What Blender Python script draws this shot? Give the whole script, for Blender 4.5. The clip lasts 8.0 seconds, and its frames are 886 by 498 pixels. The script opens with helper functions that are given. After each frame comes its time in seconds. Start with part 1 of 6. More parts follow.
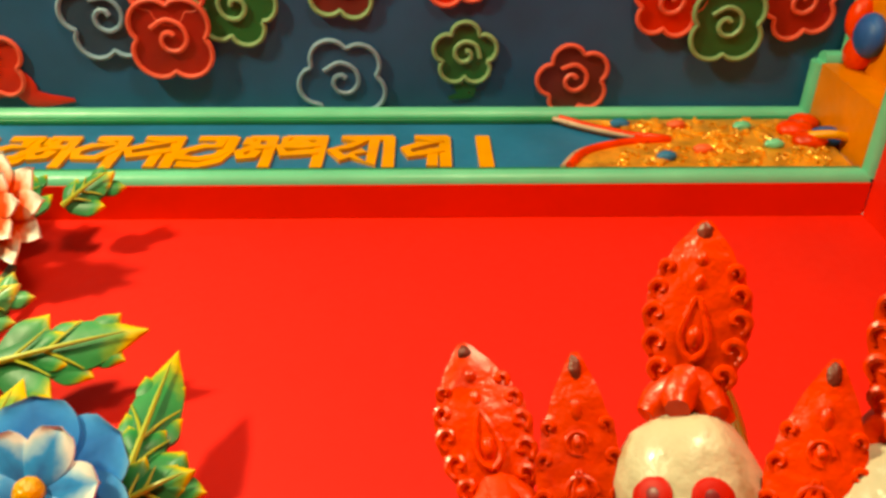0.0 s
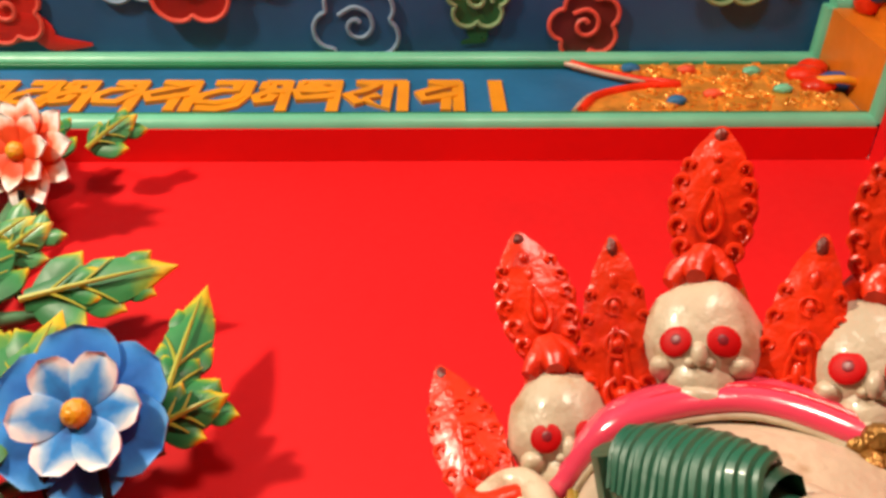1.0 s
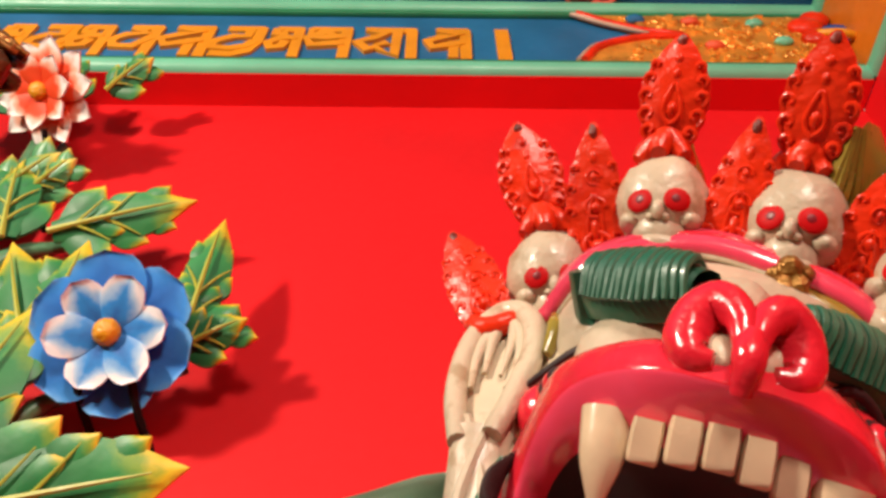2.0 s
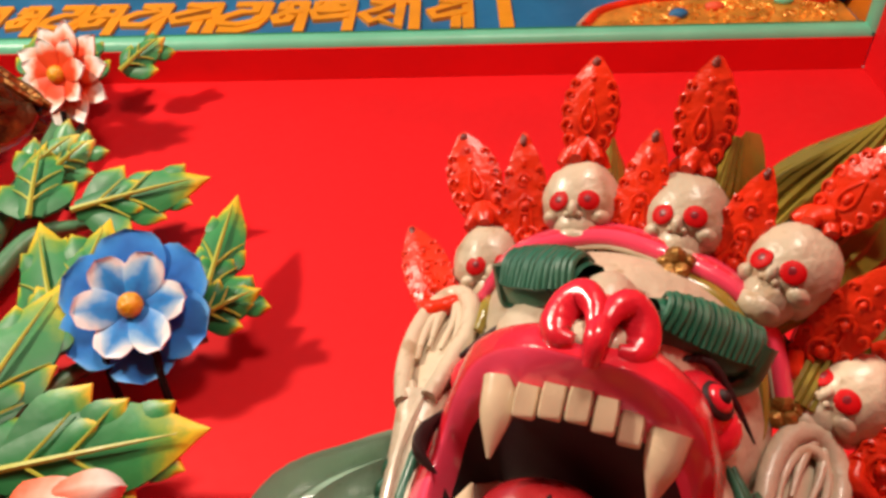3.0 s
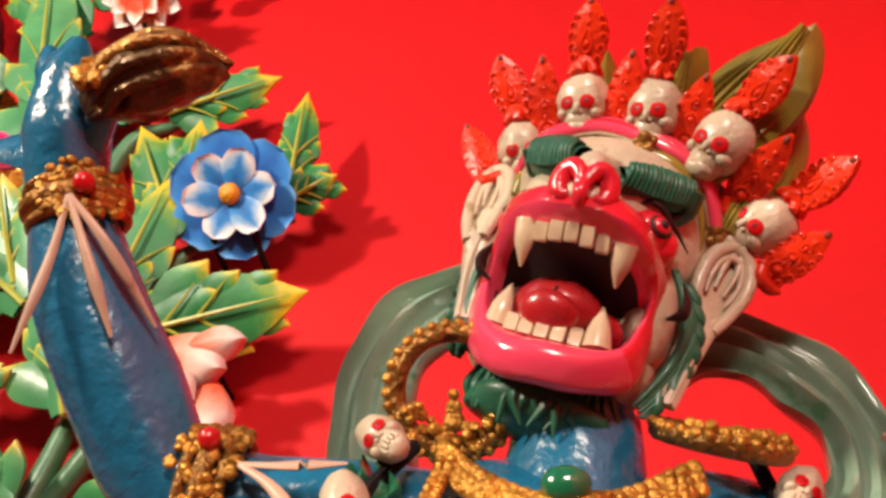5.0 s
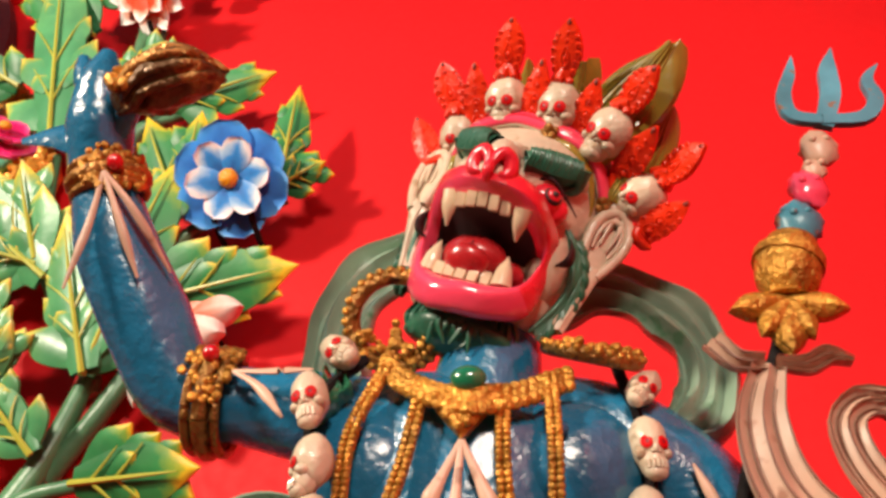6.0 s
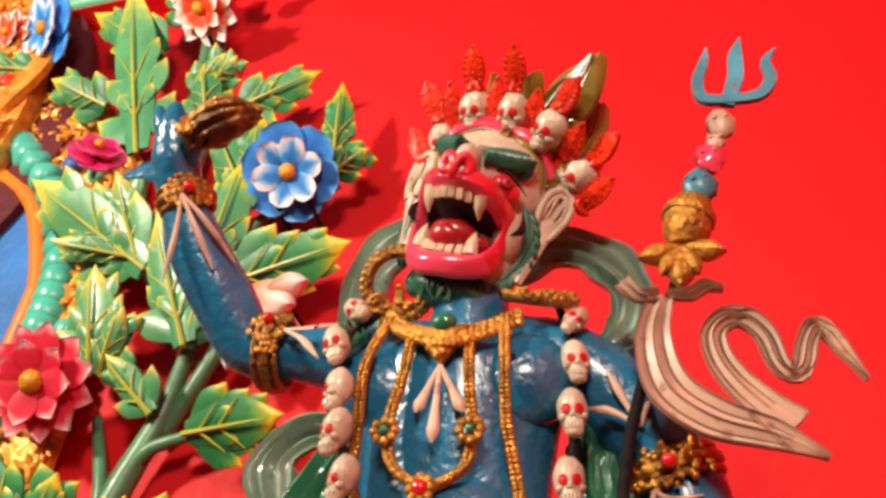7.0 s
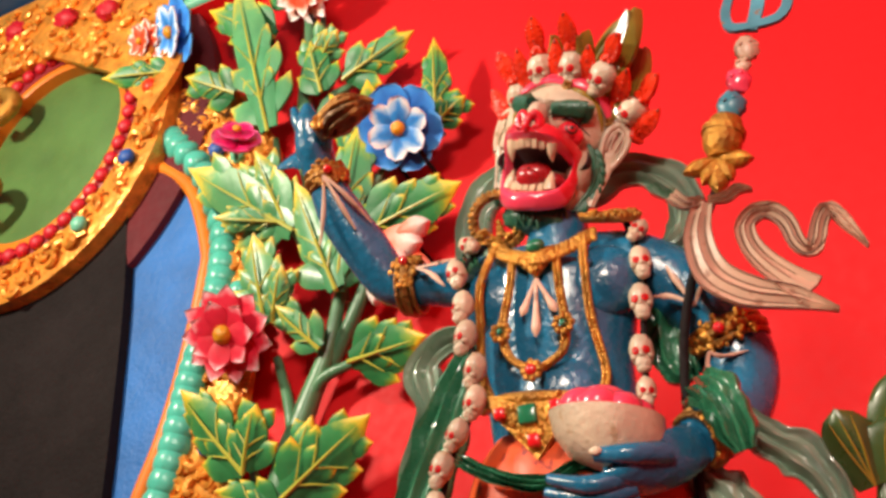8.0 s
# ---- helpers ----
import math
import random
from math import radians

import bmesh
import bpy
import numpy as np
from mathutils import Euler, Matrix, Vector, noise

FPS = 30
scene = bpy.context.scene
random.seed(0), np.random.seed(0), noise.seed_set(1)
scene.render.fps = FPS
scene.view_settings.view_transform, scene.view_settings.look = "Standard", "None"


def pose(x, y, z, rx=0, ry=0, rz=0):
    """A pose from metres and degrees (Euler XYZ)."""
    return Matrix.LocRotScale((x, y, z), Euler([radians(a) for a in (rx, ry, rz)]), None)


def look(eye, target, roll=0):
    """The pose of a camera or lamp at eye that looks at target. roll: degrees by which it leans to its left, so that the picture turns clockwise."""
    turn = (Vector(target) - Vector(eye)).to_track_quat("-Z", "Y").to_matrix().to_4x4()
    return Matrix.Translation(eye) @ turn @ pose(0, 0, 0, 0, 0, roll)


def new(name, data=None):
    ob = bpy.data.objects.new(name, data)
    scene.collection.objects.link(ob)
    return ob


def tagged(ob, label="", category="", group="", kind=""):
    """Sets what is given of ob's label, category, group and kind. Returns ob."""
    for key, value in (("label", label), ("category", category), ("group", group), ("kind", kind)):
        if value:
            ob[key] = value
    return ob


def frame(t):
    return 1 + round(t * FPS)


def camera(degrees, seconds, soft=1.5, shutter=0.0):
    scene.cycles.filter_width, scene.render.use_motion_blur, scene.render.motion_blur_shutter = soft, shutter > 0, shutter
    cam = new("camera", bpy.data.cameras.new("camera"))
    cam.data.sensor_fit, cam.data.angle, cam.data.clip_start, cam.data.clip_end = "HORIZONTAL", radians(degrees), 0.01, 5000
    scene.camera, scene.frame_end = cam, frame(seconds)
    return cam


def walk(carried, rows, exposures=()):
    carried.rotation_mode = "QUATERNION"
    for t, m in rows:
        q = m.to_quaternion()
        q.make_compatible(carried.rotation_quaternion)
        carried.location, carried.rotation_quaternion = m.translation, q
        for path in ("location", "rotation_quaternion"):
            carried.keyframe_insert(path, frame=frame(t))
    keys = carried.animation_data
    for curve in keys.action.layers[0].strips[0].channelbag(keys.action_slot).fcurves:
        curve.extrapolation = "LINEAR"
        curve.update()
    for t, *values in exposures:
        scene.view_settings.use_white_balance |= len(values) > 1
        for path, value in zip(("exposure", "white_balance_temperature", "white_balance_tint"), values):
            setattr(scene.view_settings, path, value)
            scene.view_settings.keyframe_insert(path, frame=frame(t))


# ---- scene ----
cam = camera(56.8, 8.0, soft=3.1)
PATH = [
    (0, (0.005, 0.002, 1.752), (0.064, 1.062, 3.447), -3.1),
    (0.5, (-0.007, -0.001, 1.732), (0.049, 1.122, 3.386), -2.7),
    (1, (-0.014, -0.01, 1.705), (0.032, 1.152, 3.332), -2.2),
    (1.5, (-0.023, -0.02, 1.675), (0.014, 1.175, 3.278), -1.1),
    (2, (-0.019, -0.023, 1.637), (0.018, 1.222, 3.203), -1.0),
    (2.2, (-0.018, -0.033, 1.626), (0.014, 1.229, 3.177), -0.8),
    (3.3, (0.014, -0.088, 1.588), (-0.025, 1.258, 3.066), -0.6),
    (3.5, (0.01, -0.1, 1.578), (-0.047, 1.268, 3.035), -0.5),
    (4, (0.014, -0.137, 1.547), (-0.072, 1.312, 2.923), -0.6),
    (4.5, (0.014, -0.166, 1.52), (-0.113, 1.328, 2.844), 0.3),
    (4.7, (0.012, -0.177, 1.503), (-0.134, 1.344, 2.793), 0.1),
    (5.8, (0.048, -0.261, 1.394), (-0.125, 1.258, 2.684), 0.5),
    (6, (0.063, -0.285, 1.371), (-0.098, 1.251, 2.642), 0.3),
    (6.5, (0.101, -0.343, 1.307), (-0.072, 1.222, 2.539), -1.0),
    (7, (0.17, -0.44, 1.257), (-0.193, 1.125, 2.448), -0.2),
    (7.5, (0.221, -0.526, 1.188), (-0.328, 1.051, 2.288), -1.8),
    (8, (0.255, -0.613, 1.152), (-0.43, 0.954, 2.188), -2.7),
]
walk(cam, [(t, look(eye, target, roll)) for t, eye, target, roll in PATH],
     exposures=[(0.0, 0.06, 8800, -26), (0.4, 0.04, 8200, -18), (0.9, -0.04, 6800, 4), (1.4, -0.14, 6500, 10), (4.5, -0.14, 6500, 10), (5.9, 0.02, 6500, 10), (8.0, 0.04, 6500, 10)])
# ---- light ----
world = bpy.data.worlds.new("room_air")
world.use_nodes = True
scene.world = world
world.node_tree.nodes["Background"].inputs[0].default_value = (1.0, 0.86, 0.72, 1)
world.node_tree.nodes["Background"].inputs[1].default_value = 0.33


def area_lamp(name, eye, target, size, watts, colour):
    data = bpy.data.lights.new(name, "AREA")
    data.shape, data.size, data.energy, data.color = "DISK", size, watts, colour
    ob = new(name, data)
    ob.matrix_world = look(eye, target)
    return ob


area_lamp("key_lamp", (-1.95, -1.45, 2.85), (-0.1, 0.6, 2.2), 0.30, 98, (1.0, 0.86, 0.68))
# front fill added to brighten the statue; no real lamp hangs here
area_lamp("front_fill", (0.35, -2.3, 2.55), (0.0, 0.5, 1.8), 0.6, 54, (1.0, 0.88, 0.74))


# ---- materials ----
def ramp_node(nt, stops):
    r = nt.nodes.new("ShaderNodeValToRGB")
    while len(r.color_ramp.elements) < len(stops):
        r.color_ramp.elements.new(0.5)
    for e, (p, c) in zip(r.color_ramp.elements, stops):
        e.position, e.color = p, (*c, 1)
    return r


def paint(name, colour, rough=0.4, metal=0.0, vary=0.18, grain=60.0, bump=0.15, wear=None, tip=None, coat=0.0, spot=9.0):
    """Brushed paint on carved wood or plaster: two scales of tone, fine relief, rubbed patches. tip: colour stops along the 'tip' attribute."""
    m = bpy.data.materials.new(name)
    m.use_nodes = True
    nt = m.node_tree
    b = nt.nodes["Principled BSDF"]
    tc = nt.nodes.new("ShaderNodeTexCoord")
    big = nt.nodes.new("ShaderNodeTexNoise")
    big.inputs["Scale"].default_value, big.inputs["Detail"].default_value = spot, 4
    fine = nt.nodes.new("ShaderNodeTexNoise")
    fine.inputs["Scale"].default_value, fine.inputs["Detail"].default_value = grain, 3
    for n in (big, fine):
        nt.links.new(tc.outputs["Object"], n.inputs["Vector"])
    if tip:
        at = nt.nodes.new("ShaderNodeAttribute")
        at.attribute_name = "tip"
        add = nt.nodes.new("ShaderNodeMath")
        add.operation = "MULTIPLY_ADD"
        add.inputs[1].default_value = 0.3
        sub = nt.nodes.new("ShaderNodeMath")
        sub.operation = "ADD"
        sub.inputs[1].default_value = -0.15
        nt.links.new(fine.outputs["Fac"], add.inputs[0])
        nt.links.new(at.outputs["Fac"], add.inputs[2])
        nt.links.new(add.outputs[0], sub.inputs[0])
        base = ramp_node(nt, tip)
        nt.links.new(sub.outputs[0], base.inputs[0])
        base = base.outputs[0]
    else:
        c = nt.nodes.new("ShaderNodeRGB")
        c.outputs[0].default_value = (*colour, 1)
        base = c.outputs[0]
    tone = nt.nodes.new("ShaderNodeMapRange")
    tone.inputs[1].default_value, tone.inputs[2].default_value = 0.3, 0.7
    tone.inputs[3].default_value, tone.inputs[4].default_value = 1 - vary, 1 + vary * 0.6
    nt.links.new(big.outputs["Fac"], tone.inputs[0])
    mul = nt.nodes.new("ShaderNodeVectorMath")
    mul.operation = "SCALE"
    nt.links.new(base, mul.inputs[0])
    nt.links.new(tone.outputs[0], mul.inputs["Scale"])
    out = mul.outputs[0]
    if wear:
        mask = ramp_node(nt, [(0.60, (0, 0, 0)), (0.68, (1, 1, 1))])
        patch = nt.nodes.new("ShaderNodeTexNoise")
        patch.inputs["Scale"].default_value, patch.inputs["Detail"].default_value = spot * 4, 6
        nt.links.new(tc.outputs["Object"], patch.inputs["Vector"])
        nt.links.new(patch.outputs["Fac"], mask.inputs[0])
        mix = nt.nodes.new("ShaderNodeMix")
        mix.data_type = "RGBA"
        nt.links.new(mask.outputs[0], mix.inputs[0])
        nt.links.new(out, mix.inputs[6])
        mix.inputs[7].default_value = (*wear, 1)
        out = mix.outputs[2]
    nt.links.new(out, b.inputs["Base Color"])
    rg = nt.nodes.new("ShaderNodeMapRange")
    rg.inputs[3].default_value, rg.inputs[4].default_value = max(0.05, rough - 0.12), rough + 0.14
    nt.links.new(fine.outputs["Fac"], rg.inputs[0])
    nt.links.new(rg.outputs[0], b.inputs["Roughness"])
    b.inputs["Metallic"].default_value = metal
    b.inputs["Coat Weight"].default_value = coat
    b.inputs["Coat Roughness"].default_value = 0.12
    mid = nt.nodes.new("ShaderNodeTexNoise")
    mid.inputs["Scale"].default_value, mid.inputs["Detail"].default_value = grain * 0.3, 2
    nt.links.new(tc.outputs["Object"], mid.inputs["Vector"])
    both = nt.nodes.new("ShaderNodeMath")
    both.operation = "MULTIPLY_ADD"
    both.inputs[1].default_value = 1.6
    nt.links.new(mid.outputs["Fac"], both.inputs[0])
    nt.links.new(fine.outputs["Fac"], both.inputs[2])
    bp = nt.nodes.new("ShaderNodeBump")
    bp.inputs["Strength"].default_value, bp.inputs["Distance"].default_value = bump, 0.004
    nt.links.new(both.outputs[0], bp.inputs["Height"])
    nt.links.new(bp.outputs[0], b.inputs["Normal"])
    return m


RED_WALL = paint("red_wall_paint", (0.72, 0.007, 0.011), 0.6, vary=0.1, grain=45, bump=0.08, spot=2.5)
RED_WALL.node_tree.nodes["Principled BSDF"].inputs["Specular IOR Level"].default_value = 0.28
MINT = paint("mint_green_trim", (0.16, 0.55, 0.36), 0.35, vary=0.12, grain=40)
DEEP_GREEN = paint("deep_green_trim", (0.02, 0.22, 0.09), 0.4)
BEAM_BLUE = paint("beam_blue_paint", (0.018, 0.15, 0.34), 0.45, vary=0.25, grain=30, spot=5)
SKY_BLUE = paint("ceiling_blue_paint", (0.012, 0.092, 0.24), 0.5, vary=0.35, grain=25, spot=3)
LETTER = paint("ochre_letter_paint", (0.78, 0.30, 0.012), 0.4, vary=0.15)
GOLD = paint("gold_leaf", (0.58, 0.28, 0.04), 0.34, metal=0.55, vary=0.5, grain=220, bump=0.9, spot=30)
GOLD_RELIEF = paint("embossed_gold", (0.86, 0.36, 0.05), 0.30, metal=0.35, vary=0.4, grain=38, bump=1.0, spot=22)
OLD_GOLD = paint("worn_bronze_gold", (0.36, 0.17, 0.035), 0.34, metal=0.6, vary=0.5, grain=200, bump=0.9, wear=(0.10, 0.04, 0.012), spot=14)
BRONZE = paint("dark_bronze", (0.13, 0.062, 0.018), 0.36, metal=0.5, vary=0.5, grain=160, bump=0.8, wear=(0.30, 0.15, 0.03), spot=12)
ORANGE = paint("orange_paint", (0.75, 0.20, 0.012), 0.4)
# maroon deepened so that its colour holds the shadow under the halo
MAROON = paint("shaded_maroon", (0.10, 0.003, 0.008), 0.8)
CRIMSON = paint("crimson_paint", (0.22, 0.004, 0.012), 0.4)
FLAME = paint("flame_red_gloss", (0.80, 0.034, 0.006), 0.32, vary=0.25, grain=150, bump=0.35, wear=(0.58, 0.022, 0.008), coat=0.10, spot=16)
# darker brownish red of the knob at each flame's tip
FLAME_TIP = paint("dark_brown_red", (0.20, 0.018, 0.008), 0.45, vary=0.4, grain=150, bump=0.5, spot=30)
FLAME.node_tree.nodes["Principled BSDF"].inputs["Specular IOR Level"].default_value = 0.3
BONE = paint("ivory_bone_paint", (0.60, 0.49, 0.35), 0.38, vary=0.25, grain=170, bump=0.28, wear=(0.44, 0.31, 0.19), coat=0.2, spot=18)
SOCKET = paint("socket_red_gloss", (0.56, 0.003, 0.005), 0.5)
SOCKET.node_tree.nodes["Principled BSDF"].inputs["Specular IOR Level"].default_value = 0.15
PUPIL = paint("dark_pupil", (0.02, 0.004, 0.004), 0.6)
BODY_BLUE = paint("blue_body_gloss", (0.013, 0.15, 0.285), 0.24, vary=0.3, grain=110, bump=0.45, coat=0.45, spot=14)
FACE_RED = paint("red_pink_gloss", (0.78, 0.02, 0.04), 0.22, vary=0.25, grain=120, bump=0.3, coat=0.4, spot=20)
LIP_PINK = paint("pink_gloss", (0.80, 0.06, 0.12), 0.18, coat=0.6)
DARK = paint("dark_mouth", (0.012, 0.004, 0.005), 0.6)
TONGUE = paint("tongue_red", (0.42, 0.016, 0.02), 0.26, vary=0.4, coat=0.35, spot=24)
TOOTH = paint("tooth_ivory", (0.66, 0.50, 0.33), 0.22, vary=0.2, coat=0.5, spot=50)
BROW = paint("dark_green_hair", (0.016, 0.12, 0.065), 0.4, vary=0.3, grain=100, coat=0.15)
SCARF = paint("sage_green_gloss", (0.25, 0.36, 0.26), 0.2, vary=0.35, grain=60, wear=(0.10, 0.22, 0.12), coat=0.5, spot=10)
SCARF_IN = paint("dark_green_lining", (0.03, 0.17, 0.085), 0.25, coat=0.4)
OLIVE = paint("olive_gold_paint", (0.26, 0.19, 0.025), 0.22, vary=0.35, coat=0.4, spot=20)
RIBBON = paint("faded_rose_ribbon", (0.58, 0.37, 0.26), 0.4, vary=0.3, wear=(0.33, 0.16, 0.10), spot=12)
RIBBON_LINE = paint("brown_ribbon_line", (0.16, 0.06, 0.03), 0.5)
STEEL_BLUE = paint("blue_grey_blade", (0.07, 0.27, 0.36), 0.35, vary=0.4, wear=(0.22, 0.12, 0.07), spot=24)
TIGER = paint("orange_skirt", (0.68, 0.08, 0.015), 0.4, vary=0.3, wear=(0.25, 0.01, 0.01), spot=16)
EMERALD = paint("green_stone", (0.01, 0.16, 0.07), 0.12, coat=0.8)
RUBY = paint("red_stone", (0.65, 0.008, 0.012), 0.12, coat=0.8)
STEM = paint("stem_green", (0.09, 0.25, 0.12), 0.35, vary=0.4, spot=8)
LEAF = paint("leaf_green_yellow_tips", (0, 0, 0), 0.45, vary=0.2,
             tip=[(0.0, (0.02, 0.17, 0.05)), (0.40, (0.035, 0.26, 0.07)), (0.60, (0.22, 0.38, 0.04)), (0.76, (0.78, 0.56, 0.02)), (1.0, (0.86, 0.62, 0.05))])
LEAF_PALE = paint("leaf_olive_yellow_tips", (0, 0, 0), 0.35, vary=0.25,
                  tip=[(0.0, (0.07, 0.30, 0.12)), (0.44, (0.12, 0.38, 0.14)), (0.62, (0.40, 0.46, 0.08)), (0.78, (0.82, 0.66, 0.08)), (1.0, (0.84, 0.70, 0.25))])
VEIN = paint("vein_yellow", (0.45, 0.48, 0.06), 0.35)
BLUE_PETAL = paint("blue_outer_petal", (0, 0, 0), 0.5, vary=0.15,
                   tip=[(0.0, (0.012, 0.08, 0.34)), (0.40, (0.025, 0.20, 0.66)), (0.7, (0.05, 0.33, 0.88)), (0.95, (0.18, 0.52, 0.94))])
WHITE_BLUE = paint("white_blue_inner_petal", (0, 0, 0), 0.5, vary=0.08,
                   tip=[(0.0, (0.015, 0.10, 0.42)), (0.30, (0.03, 0.28, 0.76)), (0.50, (0.42, 0.66, 0.90)), (0.64, (0.88, 0.89, 0.92))])
ORANGE_PETAL = paint("orange_white_petal", (0, 0, 0), 0.5, vary=0.12,
                     tip=[(0.0, (0.7, 0.05, 0.008)), (0.46, (0.82, 0.07, 0.015)), (0.60, (0.86, 0.46, 0.32)), (0.72, (0.90, 0.87, 0.84))])
PINK_PETAL = paint("pink_white_petal", (0, 0, 0), 0.5, vary=0.12,
                   tip=[(0.0, (0.50, 0.006, 0.02)), (0.66, (0.70, 0.015, 0.05)), (0.86, (0.82, 0.36, 0.40)), (0.97, (0.86, 0.80, 0.78))])
PEACH_PETAL = paint("peach_petal", (0, 0, 0), 0.5, vary=0.12,
                    tip=[(0.0, (0.80, 0.10, 0.03)), (0.35, (0.84, 0.34, 0.24)), (0.62, (0.86, 0.66, 0.58)), (0.9, (0.86, 0.78, 0.72))])
MAGENTA_PETAL = paint("magenta_petal", (0, 0, 0), 0.3, vary=0.15, coat=0.2, tip=[(0.0, (0.45, 0.004, 0.05)), (0.5, (0.74, 0.012, 0.16)), (1.0, (0.85, 0.16, 0.40))])
YOLK = paint("amber_centre", (0.75, 0.33, 0.015), 0.3, vary=0.3, grain=140, bump=0.8)
TEAL = paint("turquoise_scale", (0.08, 0.50, 0.38), 0.3, vary=0.2)
PANEL_BLUE = paint("bright_blue_cloth", (0.015, 0.15, 0.48), 0.6, vary=0.3, grain=90, bump=0.6, spot=5)
# charcoal for the painted light falloff, also for wires, cord and pole
PANEL_DARK = paint("charcoal_falloff_and_fittings", (0.012, 0.009, 0.009), 0.85, vary=0.4, grain=90, bump=0.7, spot=6)
PANEL_DARK.node_tree.nodes["Principled BSDF"].inputs["Specular IOR Level"].default_value = 0.2
DISC_GREEN = paint("green_halo_disc", (0.09, 0.20, 0.05), 0.45, vary=0.25, spot=4)
LOTUS_GREEN = paint("dark_lotus_green", (0.05, 0.09, 0.02), 0.3, vary=0.35, coat=0.3, spot=14)
DARK_FLOOR = paint("dark_floor", (0.12, 0.07, 0.04), 0.5, spot=2)
PLASTER = paint("warm_plaster", (0.55, 0.28, 0.16), 0.7, spot=1.5)


# ---- mesh tools ----
def bmesh_new():
    bm = bmesh.new()
    bm.verts.layers.float.new("tip")
    return bm


def mesh_object(name, bm, mats, smooth=True):
    bmesh.ops.recalc_face_normals(bm, faces=bm.faces)
    me = bpy.data.meshes.new(name)
    bm.to_mesh(me)
    bm.free()
    for m in (mats if isinstance(mats, (list, tuple)) else [mats]):
        me.materials.append(m)
    if smooth:
        me.polygons.foreach_set("use_smooth", [True] * len(me.polygons))
        me.set_sharp_from_angle(angle=radians(50))
    return new(name, me)


def part(name, bm, material, parent, label=""):
    ob = mesh_object(name, bm, material)
    ob.parent = parent
    if label:
        ob["label"] = label
    return ob


def thing(name, label, category, group="", kind="", at=(0, 0, 0)):
    ob = new(name)
    ob.empty_display_size = 0.05
    ob.location = at
    return tagged(ob, label, category, group, kind)


def box(bm, lo, hi, bevel=0.0, mat=0):
    verts = [bm.verts.new((x, y, z)) for x in (lo[0], hi[0]) for y in (lo[1], hi[1]) for z in (lo[2], hi[2])]
    faces = [bm.faces.new([verts[i] for i in q]) for q in ((0, 1, 3, 2), (4, 6, 7, 5), (0, 4, 5, 1), (2, 3, 7, 6), (0, 2, 6, 4), (1, 5, 7, 3))]
    for f in faces:
        f.material_index = mat
    if bevel:
        edges = list({e for f in faces for e in f.edges})
        bmesh.ops.bevel(bm, geom=edges, offset=bevel, segments=2, affect="EDGES", profile=0.5, material=-1)


def spline(points, n):
    """n points on a smooth curve through the given ones."""
    p = [Vector(q) for q in points]
    p = [2 * p[0] - p[1]] + p + [2 * p[-1] - p[-2]]
    out, spans = [], len(p) - 3
    for k in range(n):
        u = k / (n - 1) * spans
        i = min(int(u), spans - 1)
        f = u - i
        a, b, c, d = p[i:i + 4]
        out.append(0.5 * (2 * b + (c - a) * f + (2 * a - 5 * b + 4 * c - d) * f * f + (3 * b - a - 3 * c + d) * f ** 3))
    return out


def lerp_list(values, u):
    if not isinstance(values, (list, tuple)):
        return values
    s = u * (len(values) - 1)
    i = min(int(s), len(values) - 2)
    return values[i] + (values[i + 1] - values[i]) * (s - i)


def tube(bm, points, radius, n=16, seg=10, mat=0, flat=1.0, side=None, tips=None, ripple=0.0, ripples=5):
    """A swept round or flattened bar through points. side: the direction of its broad axis. flat: thickness over width."""
    path = spline(points, n)
    layer = bm.verts.layers.float["tip"]
    rings = []
    keep = Vector(side) if side else None
    for k, c in enumerate(path):
        t = (path[min(k + 1, n - 1)] - path[max(k - 1, 0)]).normalized()
        if keep is None:
            keep = t.orthogonal()
        a = (keep - t * keep.dot(t)).normalized()
        if not side:
            keep = a
        b = t.cross(a)
        r = lerp_list(radius, k / (n - 1))
        ring = []
        for j in range(seg):
            w = 2 * math.pi * j / seg
            q = r * (1 + ripple * math.sin(ripples * w)) if ripple else r
            v = bm.verts.new(c + a * (q * math.cos(w)) + b * (q * flat * math.sin(w)))
            v[layer] = lerp_list(tips, k / (n - 1)) if tips else 0.0
            ring.append(v)
        rings.append(ring)
    for r0, r1 in zip(rings, rings[1:]):
        for j in range(seg):
            bm.faces.new((r0[j], r0[(j + 1) % seg], r1[(j + 1) % seg], r1[j])).material_index = mat
    for ring in (rings[0][::-1], rings[-1]):
        bm.faces.new(ring).material_index = mat


def ball(bm, centre, radii, m=None, mat=0, u=16, v=10, bumpy=0.0, freq=8.0):
    """An ellipsoid, turned by m, with an uneven skin."""
    if not isinstance(radii, (list, tuple)):
        radii = (radii,) * 3
    m = m or Matrix.Identity(3)
    c = Vector(centre)
    res = bmesh.ops.create_uvsphere(bm, u_segments=u, v_segments=v, radius=1)
    for w in res["verts"]:
        k = 1 + bumpy * noise.noise(w.co * freq / 3 + c * 40) if bumpy else 1
        w.co = c + m @ Vector((w.co.x * radii[0] * k, w.co.y * radii[1] * k, w.co.z * radii[2] * k))
    for f in {f for w in res["verts"] for f in w.link_faces}:
        f.material_index = mat


